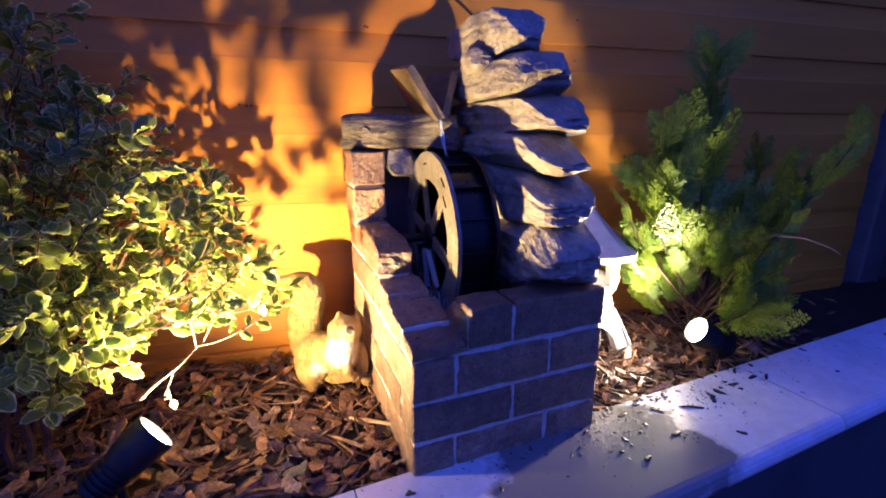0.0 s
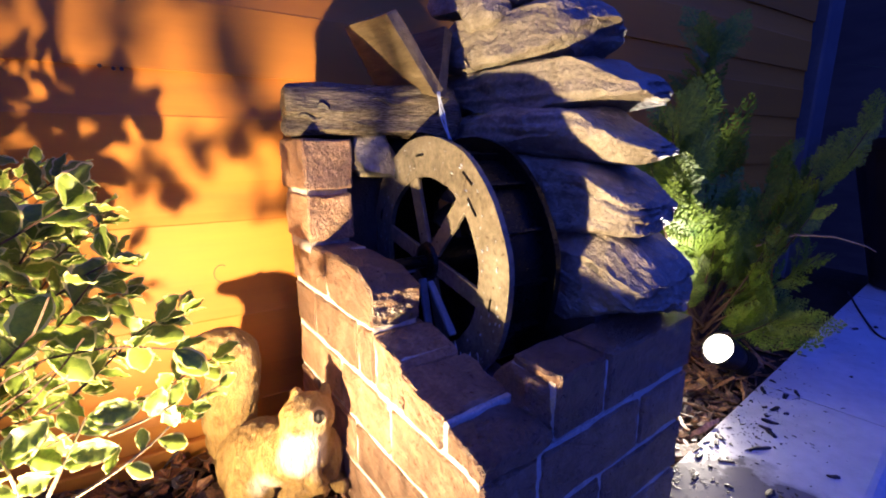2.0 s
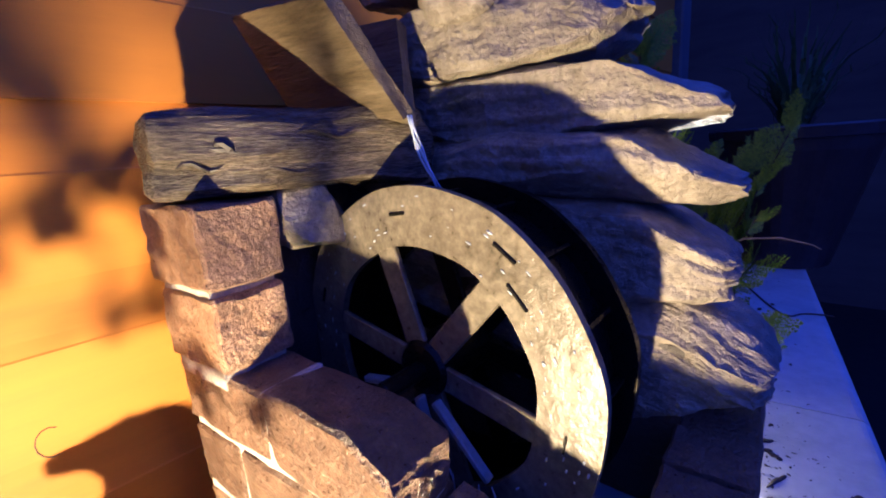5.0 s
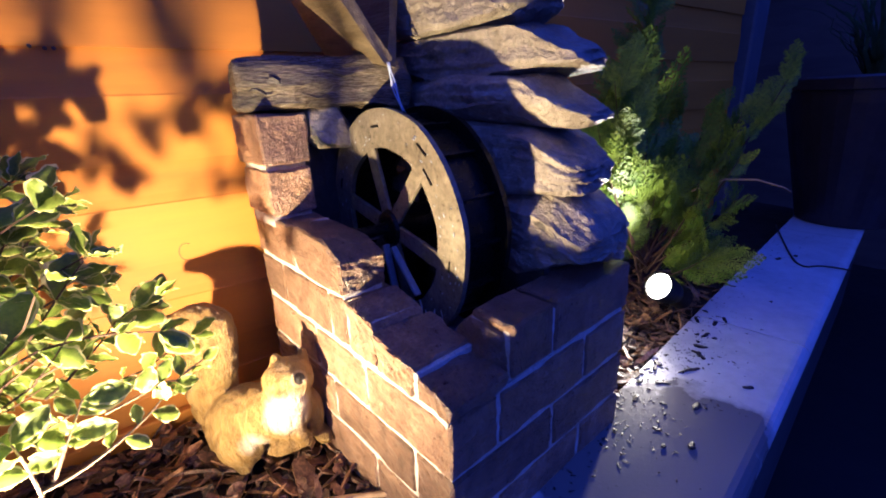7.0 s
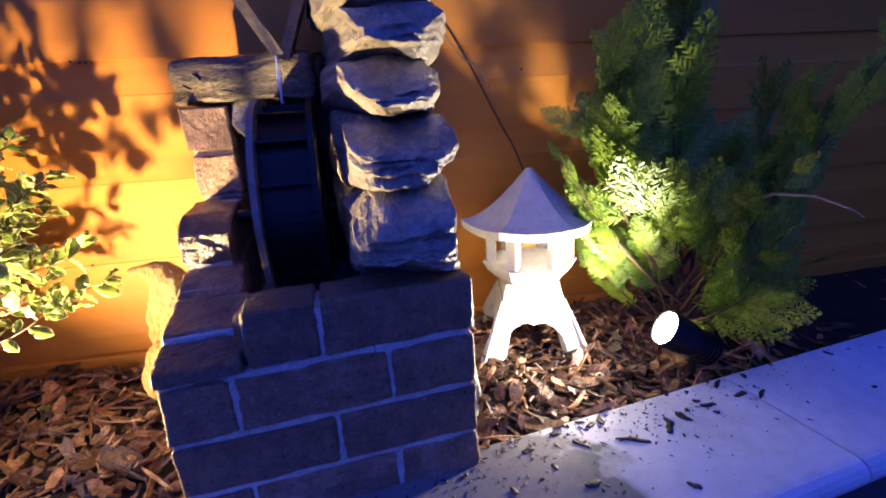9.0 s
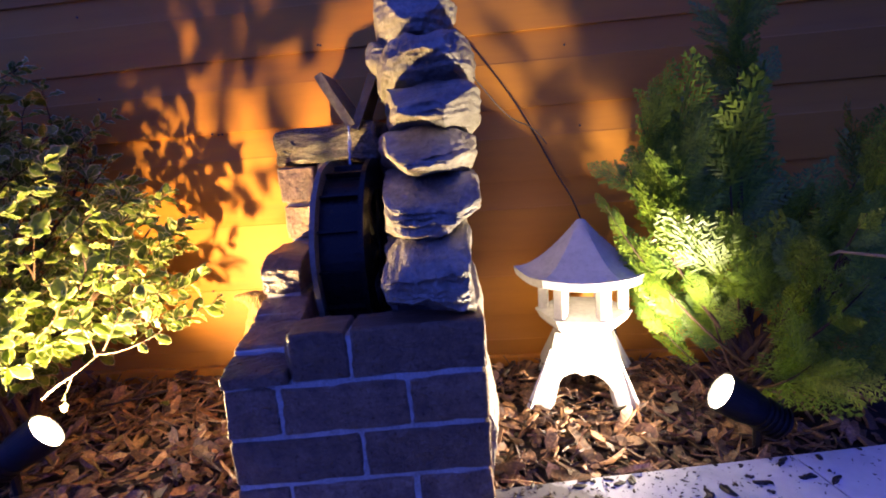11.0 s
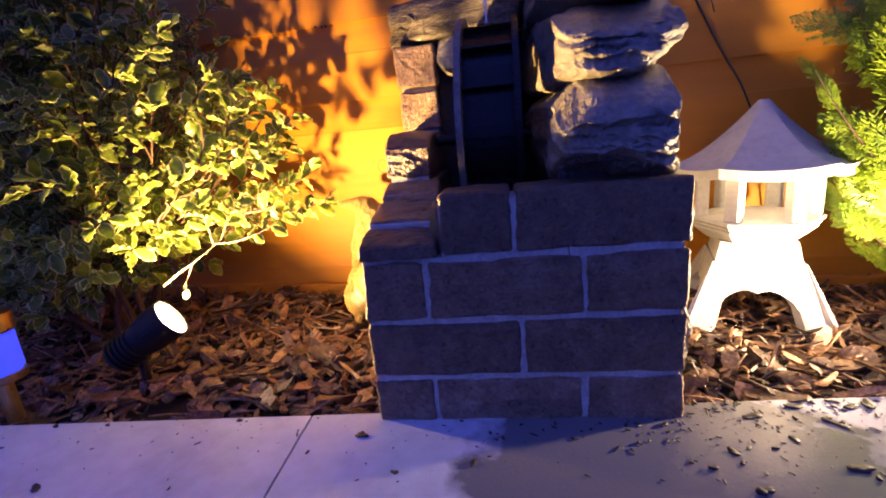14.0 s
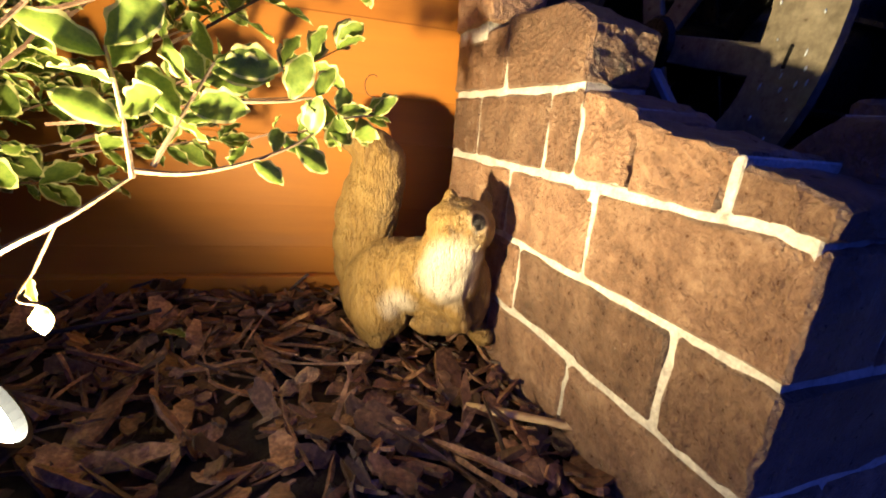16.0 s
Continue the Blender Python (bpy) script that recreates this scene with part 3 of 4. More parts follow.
bmesh.ops.create_grid(bm, x_segments=40, y_segments=60, size=0.5)
for v in bm.verts:
    v.co = Vector((0.128 + v.co.x * 0.146, 0.213 + v.co.y * 0.312, 0.158))
    v.co.z += 0.0016 * noise.noise(v.co * 70) + 0.0009 * noise.noise(v.co * 190)
part("basin_water", bm, M_WATER, feature, "dark rippling water in the basin", smooth=True)

# ---- garden lamps ----


def garden_spot(at, facing, label):
    """A ground spotlight: bright lens, black can, ring, bracket and stake."""
    thing = tagged(new("garden_spotlight"), label, "spotlight", group="garden spotlights")
    thing.matrix_world = Matrix.Translation((at.x, at.y, -0.02))
    rot = facing.to_track_quat("Z", "Y").to_matrix().to_4x4()
    c = Matrix.Translation(Vector((0, 0, at.z + 0.02))) @ rot
    bm = bmesh.new()
    lathe(bm, [(0.014, -0.088), (0.020, -0.084), (0.022, -0.050), (0.027, -0.030), (0.029, 0.0), (0.029, 0.006), (0.0262, 0.006), (0.0262, -0.003)], 32, c)
    part("can", bm, M_LAMPBODY, thing, "black metal can", smooth=False)
    bm = bmesh.new()
    lathe(bm, [(0.0258, -0.002), (0.0258, 0.0005), (0.020, 0.0022), (0.010, 0.003)], 32, c)
    part("lens", bm, M_LENS, thing, "glowing warm white lens").visible_shadow = False
    for k in range(5):
        bm = bmesh.new()
        lathe(bm, [(0.0245, -0.052 - k * 0.007), (0.0245, -0.0495 - k * 0.007)], 24, c)
        part("cooling_fin", bm, M_LAMPBODY, thing)
    back = c @ Vector((0, 0, -0.05))
    bm = bmesh.new()
    tube(bm, [back, (back.x, back.y, 0.02), (back.x, back.y, -0.05)], [0.006, 0.006, 0.003], 8)
    part("stake", bm, M_LAMPBODY, thing)
    return thing


garden_spot(LAMP_L, DIR_L, "lit black garden spotlight on a stake under the variegated shrub")
garden_spot(LAMP_R, DIR_R, "lit black garden spotlight on a stake beside the conifer")

solar = tagged(new("solar_light"), "small brass-capped post light with a blue glow", "garden light")
solar.matrix_world = pose(-0.390, 0.475, -0.02)
bm = bmesh.new()
lathe(bm, [(0.026, 0.125), (0.028, 0.128), (0.028, 0.148), (0.020, 0.154), (0.006, 0.157)], 28)
part("cap", bm, M_BRASS, solar, "brass cap", smooth=False)
bm = bmesh.new()
lathe(bm, [(0.022, 0.072), (0.025, 0.076), (0.025, 0.122), (0.022, 0.125)], 28)
part("diffuser", bm, M_BLUELENS, solar, "glowing blue diffuser")
bm = bmesh.new()
lathe(bm, [(0.024, 0.062), (0.026, 0.064), (0.026, 0.072), (0.010, 0.0721)], 28)
part("collar", bm, M_BRASS, solar)
bm = bmesh.new()
lathe(bm, [(0.009, -0.04), (0.009, 0.062)], 14)
part("stake", bm, M_BRASS, solar)

# ---- pagoda lantern ----
lantern = tagged(new("pagoda_lantern"), "white cast concrete pagoda lantern standing on bark", "lantern")
lantern.matrix_world = pose(0.586, 0.842, -0.02, 0, 0, -13)

# curved hexagonal roof with lifted corners
bm = bmesh.new()
nr, na = 10, 36
rings = []
for i in range(nr + 1):
    f = i / nr
    ringv = []
    for k in range(na):
        a = 2 * math.pi * k / na
        hexr = math.cos(math.pi / 6) / math.cos((a % (math.pi / 3)) - math.pi / 6)
        corner = (hexr - math.cos(math.pi / 6)) / (1 - math.cos(math.pi / 6))
        r = 0.006 + 0.116 * f * (hexr if f > 0.15 else 1.0)
        z = 0.232 + 0.090 * (1 - f) ** 1.55 + 0.006 * corner * f ** 4
        ringv.append(bm.verts.new((r * math.cos(a), r * math.sin(a), z)))
    rings.append(ringv)
low = [bm.verts.new((v.co.x * 0.985, v.co.y * 0.985, v.co.z - 0.014)) for v in rings[-1]]
under = [bm.verts.new((v.co.x * 0.62, v.co.y * 0.62, 0.226)) for v in rings[-1]]
rings += [low, under]
for a, b in zip(rings, rings[1:]):
    for k in range(na):
        bm.faces.new((a[k], b[k], b[(k + 1) % na], a[(k + 1) % na]))
bm.faces.new(rings[0])
bm.faces.new(under[::-1])
part("roof", bm, M_LANTERN, lantern, "curved hexagonal roof")
for k in range(6):
    a = math.pi / 3 * k
    bm = bmesh.new()
    box(bm, (-0.009, -0.010, 0.158), (0.009, 0.010, 0.228), 0.002)
    part("pillar", bm, M_LANTERN, lantern, m=Matrix.Rotation(a, 4, "Z") @ Matrix.Translation((0.069, 0, 0)))
bm = bmesh.new()
lathe(bm, [(0.060, 0.124), (0.078, 0.140), (0.078, 0.1435), (0.0755, 0.1438), (0.0755, 0.1455), (0.081, 0.146), (0.081, 0.1495), (0.0785, 0.1498), (0.0785, 0.1515), (0.085, 0.152), (0.085, 0.1565), (0.068, 0.160)], 6)
part("gallery", bm, M_LANTERN, lantern, "stepped hexagonal gallery")
# splayed stand with four arched feet
bm = bmesh.new()
lathe(bm, [(0.0765, 0.088), (0.066, 0.126)], 4, phase=0.5)
part("stand_top", bm, M_LANTERN, lantern)


def arch_panel():
    bm = bmesh.new()
    n = 16
    inner = []
    for i in range(n + 1):
        f = -1 + 2 * i / n
        zi = 0.010 + 0.052 * max(0.0, 1 - abs(f) ** 2.2) ** 0.5 - 0.006 * math.exp(-(f * 7) ** 2)
        inner.append((0.055 * f, 0.088 - zi * 0.34 - 0.001, zi))
    pts = [(-0.098, 0.091, 0.0), (-0.058, 0.0915, 0.0)] + [p for p in inner[1:-1]] + [(0.058, 0.0915, 0.0), (0.098, 0.091, 0.0), (0.056, 0.055, 0.098), (-0.056, 0.055, 0.098)]
    fr = [bm.verts.new((x, -y, z)) for x, y, z in pts]
    bk = [bm.verts.new((x * 0.86, -y + 0.016, z)) for x, y, z in pts]
    bm.faces.new(fr)
    bm.faces.new(bk[::-1])
    for i in range(len(pts)):
        j = (i + 1) % len(pts)
        bm.faces.new((fr[i], bk[i], bk[j], fr[j]))
    bmesh.ops.recalc_face_normals(bm, faces=bm.faces[:])
    return bm


for k in range(4):
    part("arched_foot_panel", arch_panel(), M_LANTERN, lantern, m=Matrix.Rotation(math.radians(90 * k), 4, "Z"))

# ---- statue ----
SQ = [
    ((-0.0300, 0.778, 0.0340), 0.034, (0.95, 0.85, 1.1)),
    ((-0.0162, 0.795, 0.0549), 0.043, (1.0, 1.0, 0.95)),
    ((-0.0343, 0.82, 0.0299), 0.04, (0.85, 1.0, 1.2)),
    ((0.0038, 0.768, 0.0657), 0.038),
    ((0.0224, 0.75, 0.0754), 0.034, (1, 0.9, 1.2)),
    ((0.0255, 0.742, 0.1008), 0.029),
    ((0.0295, 0.738, 0.1222), 0.0285, (1.08, 1.0, 0.90)),
    ((0.0165, 0.7220, 0.1190), 0.0115),
    ((0.0120, 0.7140, 0.1210), 0.0050),
    ((0.0535, 0.746, 0.1385), 0.0095, (0.65, 0.7, 1.5)),
    ((0.0215, 0.752, 0.1420), 0.0090, (0.8, 0.7, 1.2)),
    ((-0.0356, 0.78, 0.0003), 0.0135, (0.9, 1.7, 0.9)),
    ((0.0641, 0.75, 0.011), 0.012, (0.95, 1.6, 0.9)),
    ((0.0555, 0.752, 0.0525), 0.016, (0.9, 0.9, 2.3)),
    ((0.0189, 0.738, 0.0297), 0.0125, (2.4, 1, 0.9)),
    ((0.0347, 0.728, 0.0339), 0.01),
    ((0.0295, 0.727, 0.0457), 0.01),
    ((-0.0397, 0.8, 0.0097), 0.02, (0.9, 1, 1.4)),
    ((-0.0332, 0.862, -0.0107), 0.0278, (0.95, 1.0, 1.0)),
    ((-0.04, 0.862, 0.0167), 0.031, (0.95, 1.0, 1.0)),
    ((-0.0441, 0.862, 0.0458), 0.0337, (0.95, 1.0, 1.0)),
    ((-0.0444, 0.862, 0.0746), 0.0353, (0.95, 1.0, 1.0)),
    ((-0.0415, 0.862, 0.1026), 0.0364, (0.95, 1.0, 1.0)),
    ((-0.0352, 0.862, 0.1262), 0.0345, (0.95, 1.0, 1.0)),
    ((-0.0305, 0.862, 0.1449), 0.0325, (0.95, 1.0, 1.0)),
    ((-0.0295, 0.862, 0.1601), 0.0300, (0.95, 1.0, 1.0)),
    ((-0.0350, 0.862, 0.1722), 0.0250, (0.95, 1.0, 1.0)),
    ((-0.0460, 0.862, 0.1800), 0.0195, (0.95, 1.0, 1.0)),
    ((-0.0560, 0.862, 0.1828), 0.0142, (0.95, 1.0, 1.0)),
    ((-0.0650, 0.862, 0.1850), 0.0108, (0.95, 1.0, 1.0)),
    ((-0.0735, 0.862, 0.1858), 0.0090, (0.95, 1.0, 1.0)),
    ((-0.0815, 0.862, 0.1858), 0.0070, (0.95, 1.0, 1.0)),
]
bm = bmesh.new()


def ball(c, r, stretch=(1, 1, 1), turn=(0, 0, 0)):
    m = pose(*c, *turn) @ Matrix.Diagonal((*[r * s for s in stretch], 1))
    bmesh.ops.create_uvsphere(bm, u_segments=20, v_segments=14, radius=1, matrix=m)


for c, r, *rest in SQ:
    ball(c, r, *rest)
for v in bm.verts:
    v.co -= Vector((0.0, 0.77, -0.01))
M_STATUE = surface("tan_resin", ((0.17, 0.098, 0.026), (0.30, 0.185, 0.050), (0.42, 0.285, 0.095)), 60.0, 0.42, 1.0, 330, 0.5, stretch=(1.7, 1.7, 0.30), dist=0.006, coarse=0.6)


def patch(mat, centre, radius, soft, colour):
    """Paint of another colour round a point of the statue, with a ragged edge."""
    t = mat.node_tree
    nd, lk = t.nodes, t.links
    tc, ds, mr, mx, ns, ad = (nd.new(k) for k in ("ShaderNodeTexCoord", "ShaderNodeVectorMath", "ShaderNodeMapRange", "ShaderNodeMix", "ShaderNodeTexNoise", "ShaderNodeMath"))
    ds.operation = "DISTANCE"
    ds.inputs[1].default_value = centre
    lk.new(tc.outputs["Object"], ds.inputs[0])
    ns.inputs["Scale"].default_value = 220
    lk.new(tc.outputs["Object"], ns.inputs["Vector"])
    ad.operation = "MULTIPLY_ADD"
    ad.inputs[1].default_value = soft * 0.9
    lk.new(ns.outputs["Fac"], ad.inputs[0])
    lk.new(ds.outputs["Value"], ad.inputs[2])
    mr.inputs["From Min"].default_value, mr.inputs["From Max"].default_value = radius - soft, radius + soft
    mr.inputs["To Min"].default_value, mr.inputs["To Max"].default_value = 1.0, 0.0
    lk.new(ad.outputs[0], mr.inputs["Value"])
    mx.data_type = "RGBA"
    b = nd["Principled BSDF"]
    lk.new(b.inputs["Base Color"].links[0].from_socket, mx.inputs[6])
    mx.inputs[7].default_value = (*colour, 1)
    lk.new(mr.outputs[0], mx.inputs[0])
    lk.new(mx.outputs[2], b.inputs["Base Color"])


patch(M_STATUE, (0.0175, -0.0580, 0.0949), 0.034, 0.008, (0.62, 0.55, 0.42))
patch(M_STATUE, (-0.0239, -0.0300, 0.0554), 0.018, 0.006, (0.58, 0.50, 0.38))
patch(M_STATUE, (0.0364, -0.0554, 0.1414), 0.0108, 0.0010, (0.52, 0.38, 0.18))
patch(M_STATUE, (0.0364, -0.0554, 0.1414), 0.0076, 0.0008, (0.012, 0.008, 0.006))
patch(M_STATUE, (-0.0019, -0.0299, 0.1404), 0.0025, 0.0010, (0.012, 0.008, 0.006))
squirrel = part("squirrel_statue", bm, M_STATUE)
squirrel.location = (0.0, 0.77, -0.01)
rm = squirrel.modifiers.new("join", "REMESH")
rm.mode, rm.voxel_size, rm.use_smooth_shade = "VOXEL", 0.0018, True
sm = squirrel.modifiers.new("soft", "SMOOTH")
sm.factor, sm.iterations = 0.5, 7
# comb fine strands of fur into the joined surface
deps = bpy.context.evaluated_depsgraph_get()
deps.update()
combed = bpy.data.meshes.new_from_object(squirrel.evaluated_get(deps))
squirrel.modifiers.clear()
squirrel.data = combed
normals = [v.normal.copy() for v in combed.vertices]
for v, n in zip(combed.vertices, normals):
    c = v.co
    sweep = 70 * math.sin(c.z * 26)
    strand = noise.noise(Vector((c.x * 300 + c.z * sweep, c.y * 300 - c.z * 80, c.z * 62)))
    tuft = noise.noise(Vector((c.x * 120, c.y * 120, c.z * 45 + 7)))
    v.co = c + n * (0.0013 * strand + 0.0012 * tuft)
tagged(squirrel, "tan resin squirrel ornament with pale chest on bark", "ornament")

# ---- variegated shrub ----


def leaf_mesh(seed, length):
    """An oval leaf with a wavy cream margin, cupped along its rib."""
    rng = random.Random(seed)
    bm = bmesh.new()
    n = 14
    ph, wave = rng.uniform(0, 6), rng.uniform(16, 22)
    wide, curl, twist = rng.uniform(0.27, 0.34), rng.uniform(0.15, 0.7), rng.uniform(-0.5, 0.5)
    rows = []
    for i in range(n + 1):
        f = i / n
        w = wide * length * math.sin(math.pi * f ** 1.12) ** 0.80 if 0 < i < n else 0.0
        row = []
        for k in (-1, -0.80, -0.4, 0, 0.4, 0.80, 1):
            ruffle = 0.045 * math.sin(f * wave + ph + (2.2 if k > 0 else 0)) * abs(k) ** 3 * (0 < i < n)
            x = w * k * (1 + 1.2 * ruffle)
            z = -curl * 0.35 * length * f * f + 0.30 * w * abs(k) + ruffle * length + twist * x * f
            row.append(bm.verts.new((x, length * f, z)))
        rows.append(row)
    for i, (a, b) in enumerate(zip(rows, rows[1:])):
        for k in range(6):
            f = bm.faces.new((a[k], a[k + 1], b[k + 1], b[k]))
            f.material_index = 1 if k in (0, 5) or i == n - 1 else 0
            f.smooth = True
    bmesh.ops.remove_doubles(bm, verts=bm.verts[:], dist=1e-6)
    return bm


shrub = tagged(new("variegated_shrub"), "variegated evergreen shrub with cream-edged leaves", "shrub")
shrub.matrix_world = pose(-0.46, 0.72, -0.02)
rng = random.Random(5)
me_leaves = [mesh_of("leaf", leaf_mesh(40 + i, 0.022 + 0.0025 * i), [M_LEAF, M_EDGE]) for i in range(6)]
leaf_data = []
for me in me_leaves:
    leaf_data.append(([v.co.copy() for v in me.vertices], [(tuple(p.vertices), p.material_index) for p in me.polygons]))


class Gather:
    """Collects many small copies into one mesh."""

    def __init__(self):
        self.v, self.f, self.m = [], [], []

    def add(self, data, m):
        o = len(self.v)
        self.v += [tuple(m @ c) for c in data[0]]
        for f, mi in data[1]:
            self.f.append(tuple(i + o for i in f))
            self.m.append(mi)

    def make(self, name, mats, parent, label="", kind=""):
        me = bpy.data.meshes.new(name)
        me.from_pydata(self.v, [], self.f)
        for m in mats:
            me.materials.append(m)
        me.polygons.foreach_set("material_index", self.m)
        me.polygons.foreach_set("use_smooth", [True] * len(self.f))
        me.update()
        ob = new(name, me)
        ob.parent = parent
        tagged(ob, label, kind=kind)
        return ob


def frame_at(p, d, up):
    """A pose at p whose y axis runs along d and whose z axis is near up."""
    d = d.normalized()
    x = d.cross(up)
    if x.length < 1e-4:
        x = d.orthogonal()
    x.normalize()
    z = x.cross(d)
    m = Matrix((x, d, z)).transposed().to_4x4()
    m.translation = p
    return m


def shoot(start, direction, length, rng, droop=0.2, n=7, wander=0.18):
    pts, d, p = [Vector(start)], Vector(direction).normalized(), Vector(start)
    for _ in range(n):
        d = (d + Vector((rng.gauss(0, wander), rng.gauss(0, wander), rng.gauss(0, wander) - droop / n))).normalized()
        p = p + d * length / n
        pts.append(p.copy())
    return pts


def inside_shrub(p):
    """The shrub's uneven outline, in its own frame."""
    q = Vector(((p.x + 0.01) / 0.44, (p.y - 0.0) / 0.225, (p.z - 0.38) / 0.355))
    return q.length < 1.0 + 0.16 * noise.noise(p * 9)




def in_beam(p):
    """True where the shrub is thin above the lamp."""
    start = LAMP_L - Vector((-0.46, 0.72, -0.02))
    way = (Vector((0.12, 0.84, 0.42)) - LAMP_L).normalized()
    k = (p - start).dot(way)
    if k > 0.02 and (p - start - way * k).length < 0.050:
        return True
    d = p - start
    spread = d.normalized().dot(Vector((0.55, 0.33, 0.77)).normalized())
    open_to = (0.53 if d.length < 0.24 else 0.24) * (0.3 if d.y > 0.44 * d.length else 1.0)
    return spread > 0.66 and noise.noise(p * 24 + Vector((3, 1, 7))) * 0.9 + 0.5 < open_to


crown, twigs, near = Gather(), bmesh.new(), []
trunks = []
for k in range(7):
    a = k * 0.9
    trunks.append(shoot((0.02 * math.cos(a), 0.02 * math.sin(a), -0.02), (0.55 * math.cos(a), 0.3 * math.sin(a), 1.0), 0.50, rng, 0.05, 8, 0.12))
for i in range(640):
    sway = rng.randrange(7)
    # twigs fill the outline evenly
    for _ in range(40):
        e = Vector((rng.uniform(-0.5, 0.46), rng.uniform(-0.24, 0.22), rng.uniform(0.08, 0.80)))
        if inside_shrub(e) and e.z > 0.10 + 0.36 * min(0.35, max(0.0, e.x)) and e.x < 0.42 - 0.85 * max(0.0, e.z - 0.32) and (e - Vector((0, 0, 0.35))).length > 0.10:
            break
    else:
        continue
    d = (e - Vector((0, 0, 0.18))).normalized() + Vector((0, 0, 0.25))
    L = rng.uniform(0.07, 0.13)
    pts = shoot(e - d.normalized() * L, d, L, rng, 0.135 + 0.005 * sway, 5, 0.15)
    tube(twigs, pts, [0.0012, 0.0011, 0.0010, 0.0009, 0.0008, 0.0006], 4, False)
    for j, p in enumerate(pts[1:], 1):
        if in_beam(p):
            continue
        for s in range(3 if j < 5 else 5):
            out = (pts[j] - pts[j - 1]).normalized()
            sidev = Vector((rng.gauss(0, 1), rng.gauss(0, 1), rng.gauss(0, 1)))
            sidev = (sidev - out * sidev.dot(out)).normalized()
            dirn = sidev * 0.8 + out * (0.5 if j < 5 else 1.0)
            m = frame_at(p, dirn, Vector((rng.gauss(0, 0.5), rng.gauss(0, 0.5) - 0.3, 1.0))) @ Matrix.Scale(rng.uniform(0.6, 1.15), 4)
            if p.x > 0.18 and p.z < 0.42 and p.y < 0.05 and len(near) < 240 and rng.random() < 0.4:
                near.append((rng.randrange(6), m @ Matrix.Scale(1.05, 4)))
            else:
                crown.add(leaf_data[rng.randrange(6)], m)
M_BARK = surface("dark_shrub_bark", ((0.05, 0.028, 0.017), (0.11, 0.066, 0.04)), 60.0, 0.8, 0.6, 200, 0.2)
for tp in trunks:
    bm = bmesh.new()
    tube(bm, tp, [0.006 * (1 - 0.09 * i) for i in range(len(tp))], 7)
    part("stem", bm, M_BARK, shrub)
crown.make("crown", [M_LEAF, M_EDGE], shrub, "dense cream-edged green leaves", "stuff")
part("branchwork", twigs, M_BARK, shrub, "thin brown stems")["kind"] = "stuff"
SPRIGS = [
    ([(-0.2456, 0.6, 0.1207), (-0.2254, 0.61, 0.1365), (-0.2028, 0.62, 0.1503), (-0.181, 0.635, 0.168)], 0.0019, 0),
    ([(-0.1794, 0.635, 0.1718), (-0.158, 0.645, 0.17), (-0.1313, 0.655, 0.1759), (-0.1042, 0.665, 0.1872), (-0.0811, 0.675, 0.203), (-0.0552, 0.69, 0.2085)], 0.0015, 9),
    ([(-0.1798, 0.635, 0.1681), (-0.1796, 0.63, 0.1996), (-0.1793, 0.62, 0.228)], 0.0016, 6),
    ([(-0.1721, 0.64, 0.1736), (-0.1586, 0.645, 0.1986), (-0.142, 0.65, 0.2283)], 0.0017, 10),
    ([(-0.2066, 0.618, 0.148), (-0.2154, 0.612, 0.1264), (-0.2197, 0.605, 0.1154), (-0.2089, 0.6, 0.1145)], 0.0007, 2),
    ([(-0.1319, 0.65, 0.2095), (-0.1093, 0.655, 0.2117), (-0.0911, 0.66, 0.2151), (-0.078, 0.665, 0.2083)], 0.0012, 6),
]
bm = bmesh.new()
for path, r0, leaves in SPRIGS:
    pts = [Vector(p) - Vector((-0.46, 0.72, -0.02)) for p in path]
    fine = []
    for i, (a, b) in enumerate(zip(pts, pts[1:])):
        ta = (b - pts[max(0, i - 1)]) * 0.5
        tb = (pts[min(len(pts) - 1, i + 2)] - a) * 0.5
        for f in [k / 5 for k in range(5)]:
            fine.append(a * (2 * f ** 3 - 3 * f * f + 1) + ta * (f ** 3 - 2 * f * f + f) + b * (3 * f * f - 2 * f ** 3) + tb * (f ** 3 - f * f))
    fine.append(pts[-1])
    tube(bm, fine, [r0 * (1 - 0.6 * i / len(fine)) for i in range(len(fine))], 6)
    for i in range(leaves):
        f = 0.35 + 0.65 * i / max(1, leaves - 1)
        j = min(len(fine) - 2, int(f * (len(fine) - 1)))
        out = (fine[j + 1] - fine[j]).normalized()
        sidev = out.cross(Vector((rng.gauss(0, 0.5), -1, rng.gauss(0, 0.8)))).normalized() * (1 if i % 2 else -1)
        near.append((rng.randrange(6), frame_at(fine[j + 1], sidev * 0.8 + out * 0.5 + Vector((0, -0.3, 0)), Vector((rng.gauss(0, 0.4), -0.9, 0.5))) @ Matrix.Scale(rng.uniform(0.75, 1.1) * (0.5 if leaves == 2 else 1.0), 4)))
part("branch", bm, M_TWIG, shrub, "bare pale drooping stem")
for k, m in near:
    ob = new("leaf", me_leaves[k])
    ob.parent = shrub
    ob.matrix_local = m

# ---- conifer ----


def strip(g, a, b, w0, w1, up):
    d = b - a
    s = d.cross(up)
    if s.length < 1e-6:
        return
    s.normalize()
    o = len(g[0])
    mid = a.lerp(b, 0.5)
    g[0].extend([a - s * w0 * 0.5, a + s * w0 * 0.5, mid + s * w1, b, mid - s * w1])
    g[1].append(((o, o + 1, o + 2, o + 3, o + 4), 0))


